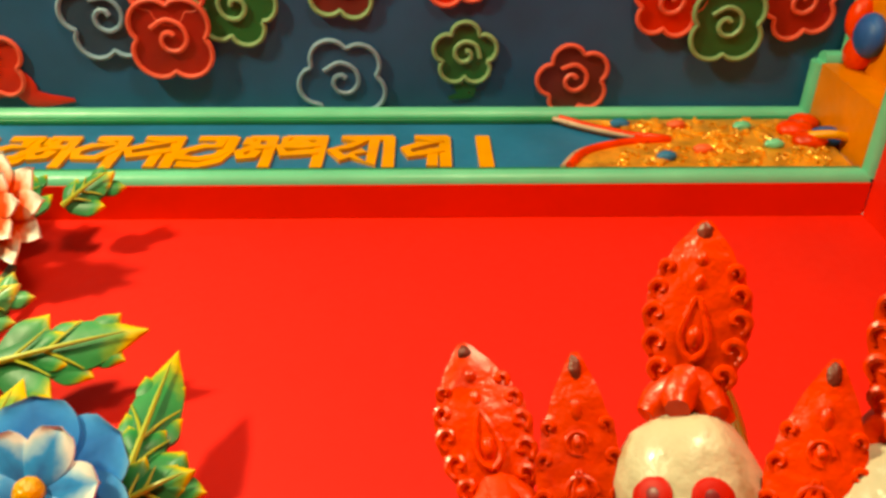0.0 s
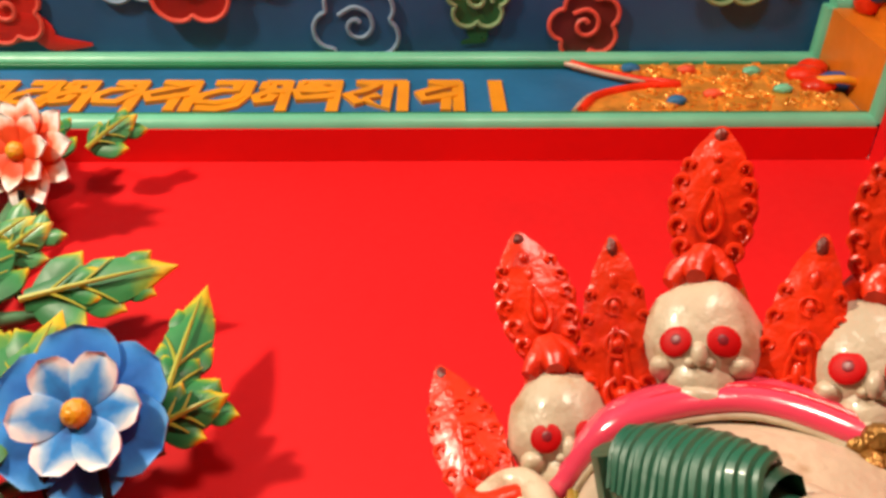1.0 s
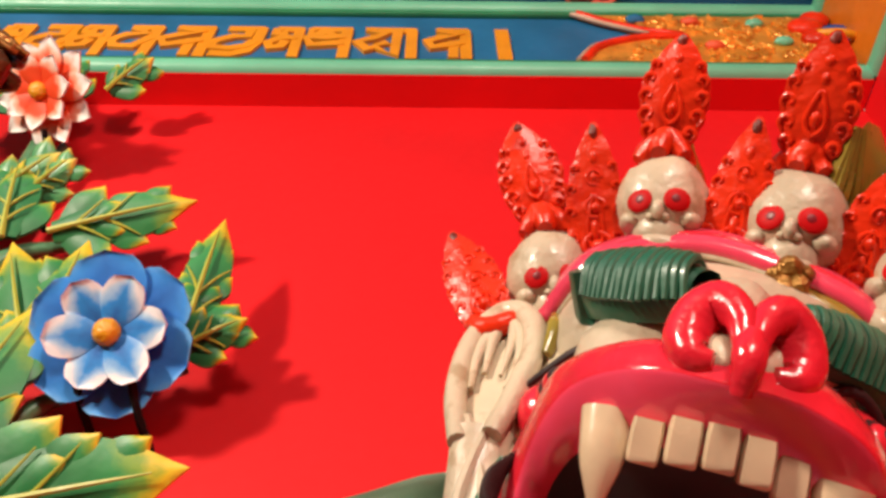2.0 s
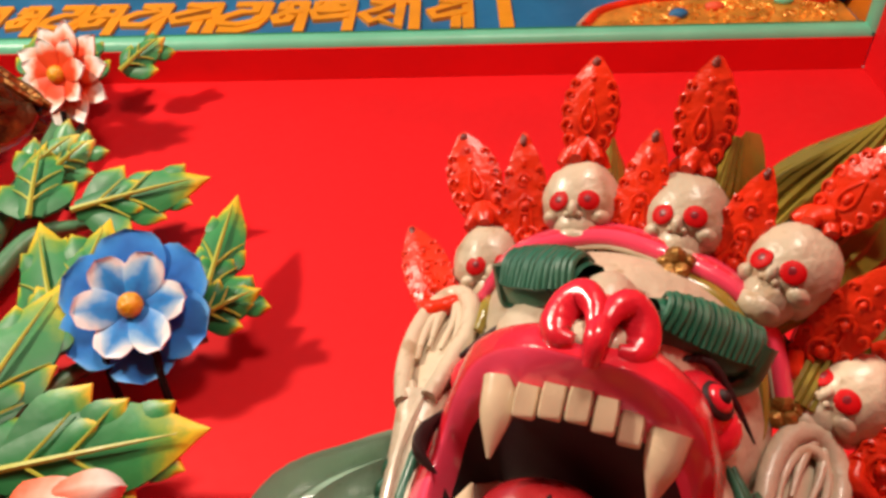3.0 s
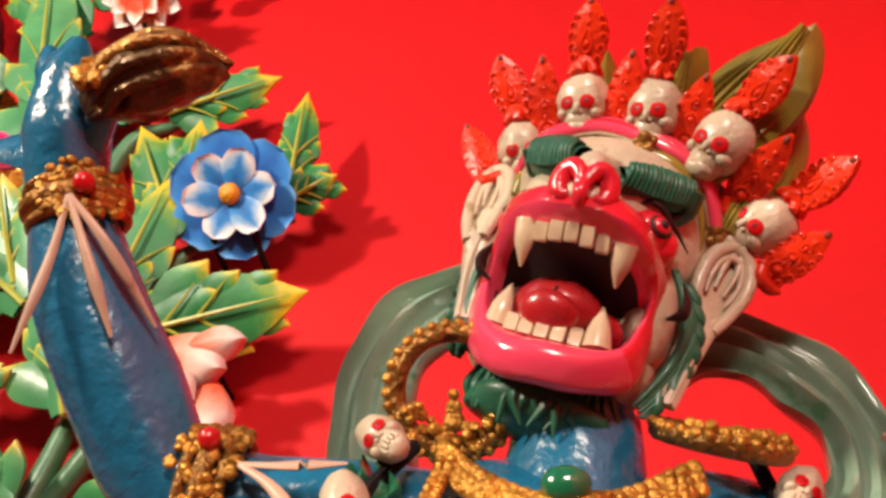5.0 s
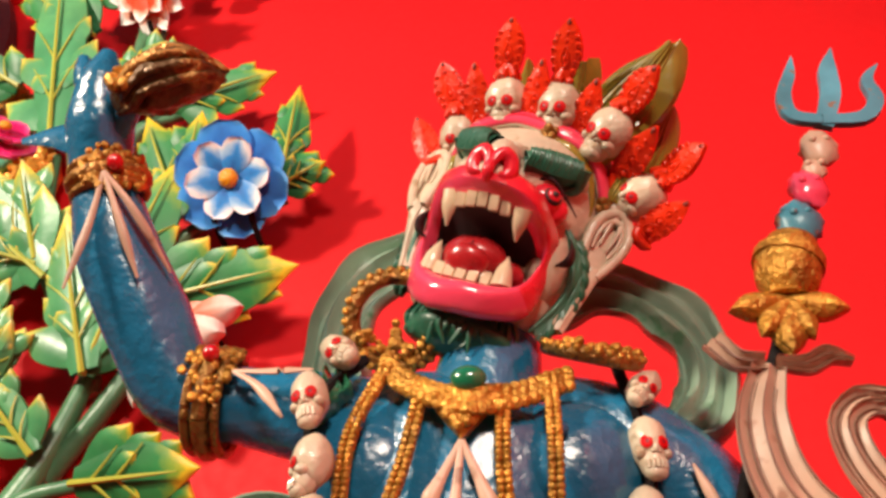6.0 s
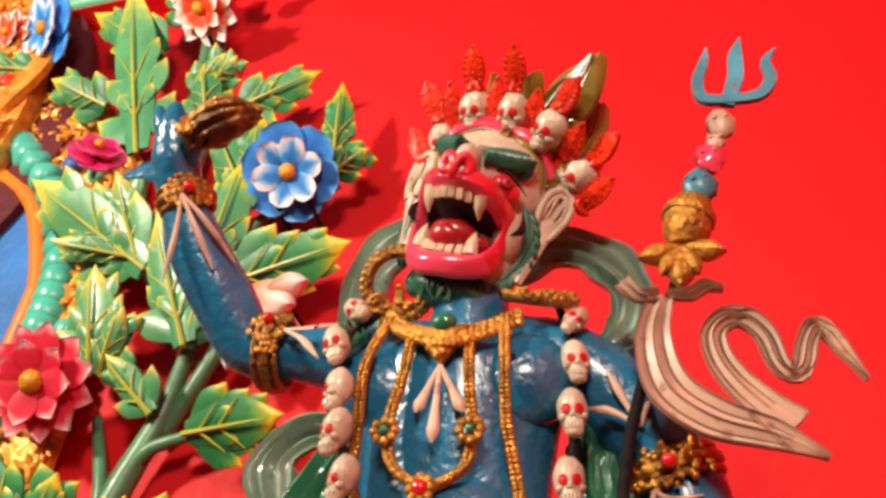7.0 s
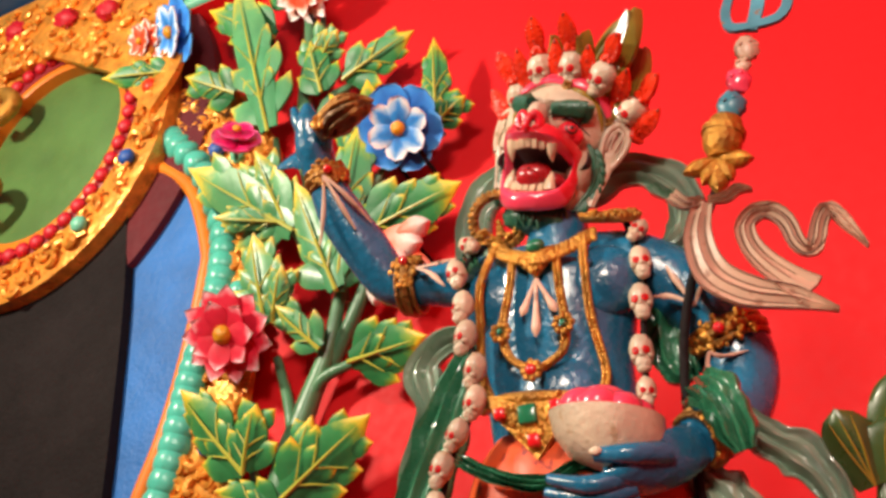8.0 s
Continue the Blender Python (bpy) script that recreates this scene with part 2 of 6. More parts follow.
def plate(bm, outline, thick, m, mat=0, dome=0.0):
    """A flat piece with the outline (x, z), thick towards -y, placed by m."""
    front = [bm.verts.new(m @ Vector((x, -thick, z))) for x, z in outline]
    back = [bm.verts.new(m @ Vector((x, 0, z))) for x, z in outline]
    n = len(outline)
    if dome:
        cx, cz = sum(p[0] for p in outline) / n, sum(p[1] for p in outline) / n
        mid = bm.verts.new(m @ Vector((cx, -thick - dome, cz)))
        inner = [bm.verts.new(m @ Vector((cx + (x - cx) * 0.6, -thick - dome * 0.75, cz + (z - cz) * 0.6))) for x, z in outline]
        for i in range(n):
            j = (i + 1) % n
            bm.faces.new((front[i], front[j], inner[j], inner[i])).material_index = mat
            bm.faces.new((inner[i], inner[j], mid)).material_index = mat
    else:
        bm.faces.new(front).material_index = mat
    bm.faces.new(back[::-1]).material_index = mat
    for i in range(n):
        j = (i + 1) % n
        bm.faces.new((front[j], front[i], back[i], back[j])).material_index = mat


def blade(bm, m, length, width, thick, curl=0.0, cup=0.0, base=0.25, point=1.0, tip0=0.0, tip1=1.0, mat=0, nu=9, nv=6, edge=0.35, wave=0.0):
    """A petal or leaf lobe along local x, broad in local z, facing local -y. 'tip' runs from tip0 at its base to tip1 at its point and rim."""
    layer = bm.verts.layers.float["tip"]
    top, low = [], []
    for i in range(nu + 1):
        u = i / nu
        w = width * 0.5 * (base + (1 - base) * math.sin(min(1, u / 0.55) * math.pi / 2)) if u < 0.55 else width * 0.5 * max(0.0, math.cos((u - 0.55) / 0.45 * math.pi / 2)) ** point
        rt, rl = [], []
        for j in range(nv + 1):
            s = 2 * j / nv - 1
            x = u * length
            y = -curl * u * u + cup * s * s * (0.3 + u) - thick * (1 - s * s) * math.sin(math.pi * min(1, 0.12 + 0.88 * u)) ** 0.5 + wave * math.sin(7 * u + 3 * s)
            z = w * s
            f = tip0 + (tip1 - tip0) * min(1, max(u, 0) ** 1.2 * (1 - edge) + edge * abs(s) * (0.35 + u * 0.65) + edge * 0.0)
            a = bm.verts.new(m @ Vector((x, y, z)))
            a[layer] = f
            b = bm.verts.new(m @ Vector((x, y + thick * 0.7 + 0.0008, z)))
            b[layer] = f
            rt.append(a), rl.append(b)
        top.append(rt), low.append(rl)
    for i in range(nu):
        for j in range(nv):
            bm.faces.new((top[i][j], top[i + 1][j], top[i + 1][j + 1], top[i][j + 1])).material_index = mat
            bm.faces.new((low[i][j + 1], low[i + 1][j + 1], low[i + 1][j], low[i][j])).material_index = mat
        for j in (0, nv):
            bm.faces.new((top[i][j], low[i][j], low[i + 1][j], top[i + 1][j])).material_index = mat


# ---- the room ----
def slab(name, lo, hi, material, label, bevel=0.0):
    bm = bmesh_new()
    box(bm, lo, hi, bevel)
    return tagged(mesh_object(name, bm, material, smooth=False), label, "room", kind="structure")


WALL, BEAM, SOFFIT, CEIL, SIDE = 0.844, 0.762, 3.22, 3.60, 0.935
slab("wall_north", (-4.2, WALL, 0), (SIDE, WALL + 0.2, CEIL + 0.3), RED_WALL, "smooth glossy red painted plaster wall behind the altar")
slab("wall_east", (SIDE, -4.2, 0), (SIDE + 0.2, WALL + 0.2, SOFFIT), RED_WALL, "red painted side wall of the niche")
slab("wall_west", (-4.4, -4.2, 0), (-4.2, WALL + 0.2, CEIL + 0.3), PLASTER, "plain warm painted wall")
slab("wall_south", (-4.4, -4.4, 0), (SIDE + 0.4, -4.2, CEIL + 0.3), PLASTER, "plain warm painted wall")
slab("floor", (-4.4, -4.4, -0.1), (SIDE + 0.4, WALL + 0.2, 0), DARK_FLOOR, "dark wooden temple floor")
slab("ceiling", (-4.4, -4.4, CEIL), (SIDE + 0.4, BEAM + 0.02, CEIL + 0.2), SKY_BLUE, "dark blue painted ceiling panel with painted clouds")


# ---- beam with its raised lettering ----
def beam_north():
    bm = bmesh_new()
    box(bm, (-4.2, BEAM + 0.012, SOFFIT + 0.012), (SIDE + 0.06, WALL - 0.001, CEIL - 0.001))
    beam = tagged(mesh_object("beam_north", bm, BEAM_BLUE, smooth=False), "blue painted beam with raised ochre lettering over the red wall", "beam", kind="structure")
    bm = bmesh_new()
    box(bm, (-4.2, BEAM + 0.006, SOFFIT), (SIDE - 0.002, WALL - 0.001, SOFFIT + 0.011))
    part("soffit", bm, RED_WALL, beam, "red painted underside")
    for name, z, r in (("lower_trim", 3.246, 0.024), ("upper_trim", 3.578, 0.024)):
        bm = bmesh_new()
        tube(bm, [(-4.2, BEAM + 0.01, z), (-1.5, BEAM + 0.01, z), (SIDE - 0.004, BEAM + 0.01, z)], r, n=6, seg=12)
        part(name, bm, MINT, beam, "rounded mint green moulding")
    for z in (3.276, 3.545):
        bm = bmesh_new()
        box(bm, (-4.2, BEAM - 0.002, z - 0.009), (SIDE, BEAM + 0.013, z + 0.009), 0.003)
        part("fillet", bm, DEEP_GREEN, beam, "deep green fillet")
    return beam


def ribbon_outline(points, width):
    """Outline of a flat stroke of that width along points (x, z)."""
    left, right = [], []
    for k, (x, z) in enumerate(points):
        a, b = points[max(k - 1, 0)], points[min(k + 1, len(points) - 1)]
        d = Vector((b[0] - a[0], b[1] - a[1])).normalized()
        w = width if not isinstance(width, (list, tuple)) else width[k]
        left.append((x - d.y * w / 2, z + d.x * w / 2))
        right.append((x + d.y * w / 2, z - d.x * w / 2))
    return left + right[::-1]


GLYPHS = {
    "ring": [[(0.2, 0.94), (1.0, 0.94)], [(0.96, 0.96), (0.93, 0.5), (0.78, 0.2), (0.45, 0.08), (0.0, 0.12)], [(0.72, 0.92), (0.70, 0.66), (0.4, 0.66), (0.05, 0.5), (0.0, 0.3), (0.4, 0.26), (0.72, 0.34), (0.86, 0.5)]],
    "hook": [[(0.25, 0.94), (1.0, 0.94)], [(0.3, 0.94), (0.22, 0.76), (0.6, 0.78)], [(0.93, 0.96), (0.9, 0.0)], [(0.9, 0.62), (0.45, 0.6), (0.1, 0.44), (0.2, 0.28), (0.5, 0.32), (0.6, 0.5)]],
    "loop": [[(0.3, 0.94), (1.0, 0.94)], [(0.93, 0.96), (0.86, 0.0)], [(0.4, 0.9), (0.75, 0.72), (0.3, 0.68), (0.05, 0.52), (0.12, 0.32), (0.55, 0.3), (0.85, 0.58)]],
    "twin": [[(0.25, 0.94), (1.0, 0.94)], [(0.93, 0.96), (0.91, 0.0)], [(0.66, 0.56), (0.62, 0.02)], [(0.3, 0.92), (0.8, 0.76), (0.4, 0.68), (0.05, 0.54), (0.16, 0.34), (0.5, 0.42), (0.86, 0.52)]],
    "gate": [[(0.1, 0.94), (1.0, 0.94)], [(0.9, 0.96), (0.87, 0.0)], [(0.15, 0.94), (0.1, 0.74), (0.5, 0.8), (0.6, 0.7)], [(0.86, 0.68), (0.45, 0.62), (0.03, 0.62), (0.16, 0.38), (0.5, 0.42), (0.86, 0.46)]],
    "star": [[(0.15, 0.94), (1.0, 0.94)], [(0.94, 0.96), (0.93, 0.0)], [(0.7, 0.9), (0.66, 0.1), (0.3, 0.36), (0.55, 0.5)], [(0.2, 0.92), (0.5, 0.78), (0.3, 0.62), (0.04, 0.5), (0.25, 0.22)]],
    "stop": [[(0.5, 1.0), (0.5, 0.0)]],
}


def letter(beam, glyph, x0, x1):
    bm = bmesh_new()
    z0, z1 = 3.298, 3.472
    m = Matrix.Translation((0, BEAM + 0.013, 0))
    for i, s in enumerate(GLYPHS[glyph]):
        pts = [(x0 + (x1 - x0) * x, z0 + (z1 - z0) * (z * 0.92 + 0.02)) for x, z in s]
        plate(bm, ribbon_outline(pts, 0.032 if glyph == "stop" else 0.026 - 0.002 * (i > 1)), 0.007 + 0.0013 * i, m)
    return part("letter", bm, LETTER, beam)


beam = beam_north()
for glyph, x0, x1 in (("twin", -1.35, -1.23), ("loop", -1.21, -1.12), ("gate", -1.10, -1.02), ("hook", -1.0, -0.93), ("ring", -0.915, -0.824),
                      ("hook", -0.832, -0.745), ("loop", -0.737, -0.635), ("twin", -0.63, -0.515), ("ring", -0.505, -0.40), ("hook", -0.39, -0.312),
                      ("gate", -0.302, -0.197), ("star", -0.187, -0.05), ("twin", -0.028, 0.072), ("stop", 0.125, 0.175)):
    letter(beam, glyph, x0, x1)


def gold_end(beam):
    """The embossed gold end of the beam, with its curved red and white border and small gems."""
    edge = spline([(0.337, 0, 3.538), (0.40, 0, 3.49), (0.48, 0, 3.445), (0.565, 0, 3.419), (0.47, 0, 3.405), (0.37, 0, 3.36), (0.32, 0, 3.285)], 28)
    outline = [(p.x, p.z) for p in edge] + [(SIDE - 0.012, 3.285), (SIDE - 0.012, 3.538)]
    bm = bmesh_new()
    m = Matrix.Translation((0, BEAM + 0.012, 0))
    front = [bm.verts.new((x, BEAM + 0.0, z)) for x, z in outline]
    back = [bm.verts.new((x, BEAM + 0.012, z)) for x, z in outline]
    bm.faces.new(front)
    for i in range(len(outline)):
        j = (i + 1) % len(outline)
        bm.faces.new((front[j], front[i], back[i], back[j]))
    gold = part("gold_panel", bm, GOLD_RELIEF, beam, "embossed gold panel with gems")
    for dx, r, mat, name in ((0.0, 0.010, FLAME, "red_border"), (-0.014, 0.006, RIBBON, "white_border")):
        bm = bmesh_new()
        tube(bm, [(p.x + dx, BEAM - 0.002, p.z) for p in edge], r, n=40, seg=8)
        part(name, bm, mat, gold)
    bm = bmesh_new()
    rnd = random.Random(4)
    for k in range(170):
        x, z = rnd.uniform(0.42, 0.89), rnd.uniform(3.295, 3.53)
        if x < 0.58 and abs(z - 3.415) < 0.20 * (0.60 - x) + 0.012:
            continue
        w = rnd.uniform(0, 6.3)
        tube(bm, [(x + 0.016 * math.cos(w + q) * (1 - q / 5), BEAM - 0.002, z + 0.016 * math.sin(w + q) * (1 - q / 5)) for q in (0, 1, 2, 3, 4)], [0.004, 0.005, 0.003], n=7, seg=5)
    scrolls = part("relief_scrolls", bm, GOLD_RELIEF, gold)
    scrolls["kind"] = "stuff"
    for x, z, mat in ((0.752, 3.483, MINT), (0.79, 3.385, MINT), (0.60, 3.49, PEACH_PETAL), (0.625, 3.36, PEACH_PETAL), (0.47, 3.50, BEAM_BLUE), (0.535, 3.325, BEAM_BLUE)):
        bm = bmesh_new()
        ball(bm, (x, BEAM - 0.006, z), (0.022, 0.012, 0.014), bumpy=0.2)
        part("gem", bm, mat, gold)
    bm = bmesh_new()
    for x, z, r, mi in ((0.865, 3.46, 0.042, 0), (0.90, 3.50, 0.036, 0), (0.875, 3.40, 0.04, 0), (0.925, 3.42, 0.044, 1)):
        ball(bm, (x, BEAM - 0.008, z), (r, 0.02, r * 0.8), mat=mi)
    tube(bm, [(0.87, BEAM - 0.02, 3.40), (0.91, BEAM - 0.035, 3.37), (0.96, BEAM - 0.02, 3.375)], 0.010, mat=2, n=10, seg=8)
    part("corner_flower", bm, [FLAME, BLUE_PETAL, LETTER], gold, "red and blue lotus boss")


gold_end(beam)


def side_beam():
    bm = bmesh_new()
    box(bm, (1.012, -4.2, SOFFIT), (SIDE + 0.3, BEAM, CEIL - 0.001))
    side = tagged(mesh_object("beam_east", bm, ORANGE, smooth=False), "orange painted side beam with a green edge and lotus bosses", "beam", kind="structure")
    bm = bmesh_new()
    box(bm, (SIDE + 0.004, 0.632, SOFFIT + 0.05), (1.02, BEAM + 0.012, CEIL - 0.045))
    part("corner_block", bm, ORANGE, side)
    for name, pts in (("lower_trim", [(SIDE + 0.01, BEAM, 3.246), (SIDE + 0.01, -1.0, 3.246), (SIDE + 0.01, -4.2, 3.246)]),
                      ("upper_trim", [(SIDE + 0.012, BEAM, 3.578), (SIDE + 0.012, 0.70, 3.578), (SIDE + 0.012, 0.634, 3.578)]),
                      ("step_trim", [(SIDE + 0.012, 0.634, 3.578), (0.98, 0.634, 3.578), (1.012, 0.634, 3.578)]),
                      ("long_trim", [(1.012, 0.634, 3.578), (1.012, -1.0, 3.578), (1.012, -4.2, 3.578)])):
        bm = bmesh_new()
        tube(bm, pts, 0.024, n=6, seg=12)
        part(name, bm, MINT, side)
    bm = bmesh_new()
    ball(bm, (1.0, 0.60, 3.53), (0.03, 0.04, 0.04), mat=0)
    ball(bm, (1.0, 0.55, 3.50), (0.03, 0.05, 0.05), mat=1)
    ball(bm, (1.0, 0.53, 3.56), (0.03, 0.05, 0.03), mat=0)
    part("lotus_boss", bm, [FLAME, BLUE_PETAL], side, "red and blue lotus boss")


side_beam()


# ---- ceiling clouds ----
CLOUD_BLUE = paint("cloud_blue", (0.014, 0.045, 0.10), 0.5, vary=0.3)
CLOUD_RED = paint("cloud_red", (0.55, 0.012, 0.008), 0.45, vary=0.25)
CLOUD_DARK_RED = paint("cloud_dark_red", (0.30, 0.006, 0.006), 0.45, vary=0.25)
CLOUD_GREEN = paint("cloud_green", (0.012, 0.11, 0.03), 0.45, vary=0.3)
CLOUD_MAROON = paint("cloud_maroon", (0.12, 0.014, 0.014), 0.45, vary=0.25)
RIM_BLUE = paint("pale_blue_rim", (0.20, 0.32, 0.46), 0.45, vary=0.2)
RIM_RED = paint("rose_rim", (0.72, 0.10, 0.07), 0.45, vary=0.2)
RIM_GREEN = paint("pale_green_rim", (0.22, 0.36, 0.18), 0.45, vary=0.2)


def cloud(x, y, r, fill, rim, lobes=5, turn=0.0, flip=1, tail=False, lift=0.0):
    """A painted cloud in low relief under the ceiling: scalloped body, raised rim, one curl."""
    r *= 0.88
    m = Matrix.Translation((x, y, CEIL - 2.5 * lift)) @ pose(0, 0, 0, 90, 0, 0)
    pts = []
    for k in range(60):
        w = 2 * math.pi * k / 60
        q = r * (0.72 + 0.28 * abs(math.cos(lobes * (w - turn) / 2)) ** 0.7)
        pts.append((q * math.cos(w), q * math.sin(w)))
    bm = bmesh_new()
    plate(bm, pts, 0.0025, m)
    ob = tagged(mesh_object("painted_cloud", bm, fill), "painted scroll cloud in low relief on the blue ceiling", "cloud ornament", "ceiling clouds")
    bm = bmesh_new()
    loop = [m @ Vector((px, -0.005, pz)) for px, pz in pts]
    tube(bm, loop + loop[:1], 0.0058, n=90, seg=6, side=(0, 0, 1), flat=1.0)
    part("rim", bm, rim, ob)
    bm = bmesh_new()
    curl = [m @ Vector((flip * r * (0.10 + 0.042 * k) * math.cos(0.9 * k + turn), -0.005, r * (0.10 + 0.042 * k) * math.sin(0.9 * k + turn))) for k in range(10)]
    tube(bm, curl, [0.0065, 0.0055, 0.0055], n=34, seg=6)
    part("curl", bm, rim, ob)
    if tail:
        bm = bmesh_new()
        tube(bm, [m @ Vector(p) for p in ((0.3 * r, -0.002, -0.7 * r), (-0.1 * r, -0.003, -1.0 * r), (0.2 * r, -0.003, -1.25 * r), (-0.5 * r, -0.002, -1.45 * r))], [0.35 * r, 0.28 * r, 0.2 * r, 0.06 * r], n=14, seg=8, side=(1, 0, 0), flat=0.08)
        part("tail", bm, fill, ob)


cloud(-0.69, 0.539, 0.115, CLOUD_BLUE, RIM_BLUE, 5, 0.4, 1, lift=0.001)
cloud(-0.40, 0.513, 0.105, CLOUD_GREEN, RIM_GREEN, 5, 0.1, -1, lift=0.002)
cloud(-0.545, 0.470, 0.095, CLOUD_RED, RIM_RED, 5, 0.9, 1, lift=0.004)
cloud(-0.548, 0.583, 0.115, CLOUD_DARK_RED, RIM_RED, 4, 0.8, 1, lift=0.007)
cloud(-0.17, 0.688, 0.118, SKY_BLUE, RIM_BLUE, 5, 0.8, 1, lift=0.001)
cloud(0.115, 0.623, 0.085, CLOUD_GREEN, RIM_GREEN, 5, 1.57, -1, tail=True, lift=0.001)
cloud(0.372, 0.686, 0.098, CLOUD_MAROON, RIM_RED, 5, 0.6, 1, lift=0.001)
cloud(0.725, 0.435, 0.10, CLOUD_BLUE, RIM_BLUE, 5, 0.4, -1, lift=0.001)
cloud(0.572, 0.500, 0.095, CLOUD_RED, RIM_RED, 5, 0.2, 1, lift=0.003)
cloud(0.872, 0.500, 0.10, CLOUD_DARK_RED, RIM_RED, 5, 0.6, 1, lift=0.003)
cloud(0.71, 0.550, 0.105, CLOUD_GREEN, RIM_GREEN, 4, 0.8, 1, lift=0.006)
cloud(-0.16, 0.458, 0.10, CLOUD_MAROON, RIM_GREEN, 5, 0.2, 1, lift=0.001)
cloud(0.09, 0.428, 0.10, CLOUD_RED, RIM_RED, 5, 0.5, -1, lift=0.001)
cloud(-0.98, 0.648, 0.10, CLOUD_RED, RIM_RED, 5, 0.5, -1, lift=0.001)
bm = bmesh_new()
tube(bm, [(-1.05, 0.70, CEIL - 0.004), (-0.93, 0.69, CEIL - 0.004), (-0.89, 0.73, CEIL - 0.004), (-0.80, 0.735, CEIL - 0.004)], [0.045, 0.035, 0.022, 0.004], n=20, seg=8, side=(0, 1, 0), flat=0.1)
tagged(mesh_object("cloud_tail", bm, CLOUD_RED), "red painted cloud tail on the blue ceiling", "cloud ornament", "ceiling clouds")


# ---- carved foliage ----
def facing(base, tip, face):
    """Axes at base: local x to the tip, local -y to the face direction."""
    x = (Vector(tip) - Vector(base)).normalized()
    f = Vector(face)
    y = -(f - x * f.dot(x)).normalized()
    z = x.cross(y)
    m = Matrix((x, y, z)).transposed().to_4x4()
    m.translation = Vector(base)
    return m


def leaf(parent, base, tip, wide=0.62, face=(0.05, -0.85, -0.5), lobes=3, pale=False, lift=0.0, skew=1.0, seed=0):
    """A carved leaf: a pointed middle blade, pairs of pointed lobes with yellow tips, a raised vein."""
    wide *= 0.80 if pale else 0.92
    rnd = random.Random(seed * 7 + int(1000 * abs(base[0])))
    b3, t3 = (base[0], 0.755 - lift * 0.4, base[1]), (tip[0], 0.74 - lift, tip[1])
    m = facing(b3, t3, face)
    length = (Vector(t3) - Vector(b3)).length
    bm = bmesh_new()
    blade(bm, m, length, length * wide * 0.62, 0.008, curl=0.012, base=0.45, point=1.15, tip0=-0.60, tip1=1.05, nu=14, nv=8, edge=0.10)
    for k in range(lobes):
        u = 0.08 + 0.50 * k / max(1, lobes - 1)
        for s in (-1, 1):
            a = (0.78 - 0.13 * k + rnd.uniform(-0.08, 0.08)) * s * skew
            size = length * wide * (0.72 - 0.10 * k) * rnd.uniform(0.92, 1.08)
            mm = m @ Matrix.Translation((length * u, 0.003 - 0.002 * k, 0)) @ Matrix.Rotation(-a, 4, "Y") @ Matrix.Rotation(rnd.uniform(-0.10, 0.10), 4, "Z")
            blade(bm, mm, size * (1.15 if pale else 1.0), size * (0.60 if pale else 0.62), 0.006, curl=0.004, base=0.6, point=1.2, tip0=-0.65, tip1=1.0, nu=10, nv=6, edge=0.10)
        if k == 1:
            for s in (-1, 1):
                mm = m @ Matrix.Translation((length * (u - 0.02), -0.007, 0.02 * length * s)) @ Matrix.Rotation(-0.5 * s, 4, "Y")
                blade(bm, mm, length * wide * 0.36, length * wide * 0.24, 0.005, base=0.6, point=1.0, tip0=-0.3, tip1=1.0, nu=7, nv=4, edge=0.12)
    ob = part("leaf", bm, LEAF_PALE if pale else LEAF, parent)
    bm = bmesh_new()
    tube(bm, [m @ Vector((length * u, -0.011 * math.sin(2.6 * u + 0.2) - 0.006 - 0.012 * u * u, 0)) for u in (-0.02, 0.3, 0.6, 0.86)], [0.0055, 0.004, 0.003, 0.001], n=10, seg=6)
    for s in (-1, 1):
        for u in (0.16, 0.36):
            tube(bm, [m @ Vector((length * u, -0.012, 0)), m @ Vector((length * (u + 0.12), -0.012, s * length * wide * 0.15)), m @ Vector((length * (u + 0.22), -0.008, s * length * wide * 0.30))], [0.0028, 0.002, 0.001], n=6, seg=5)
    part("vein", bm, VEIN, ob)
    return ob


def stem(parent, points, radius, y=0.79, mat=None):
    bm = bmesh_new()
    tube(bm, [(x, y if i else y + 0.02, z) for i, (x, z) in enumerate(points)], radius, n=18, seg=10)
    return part("stem", bm, mat or STEM, parent)


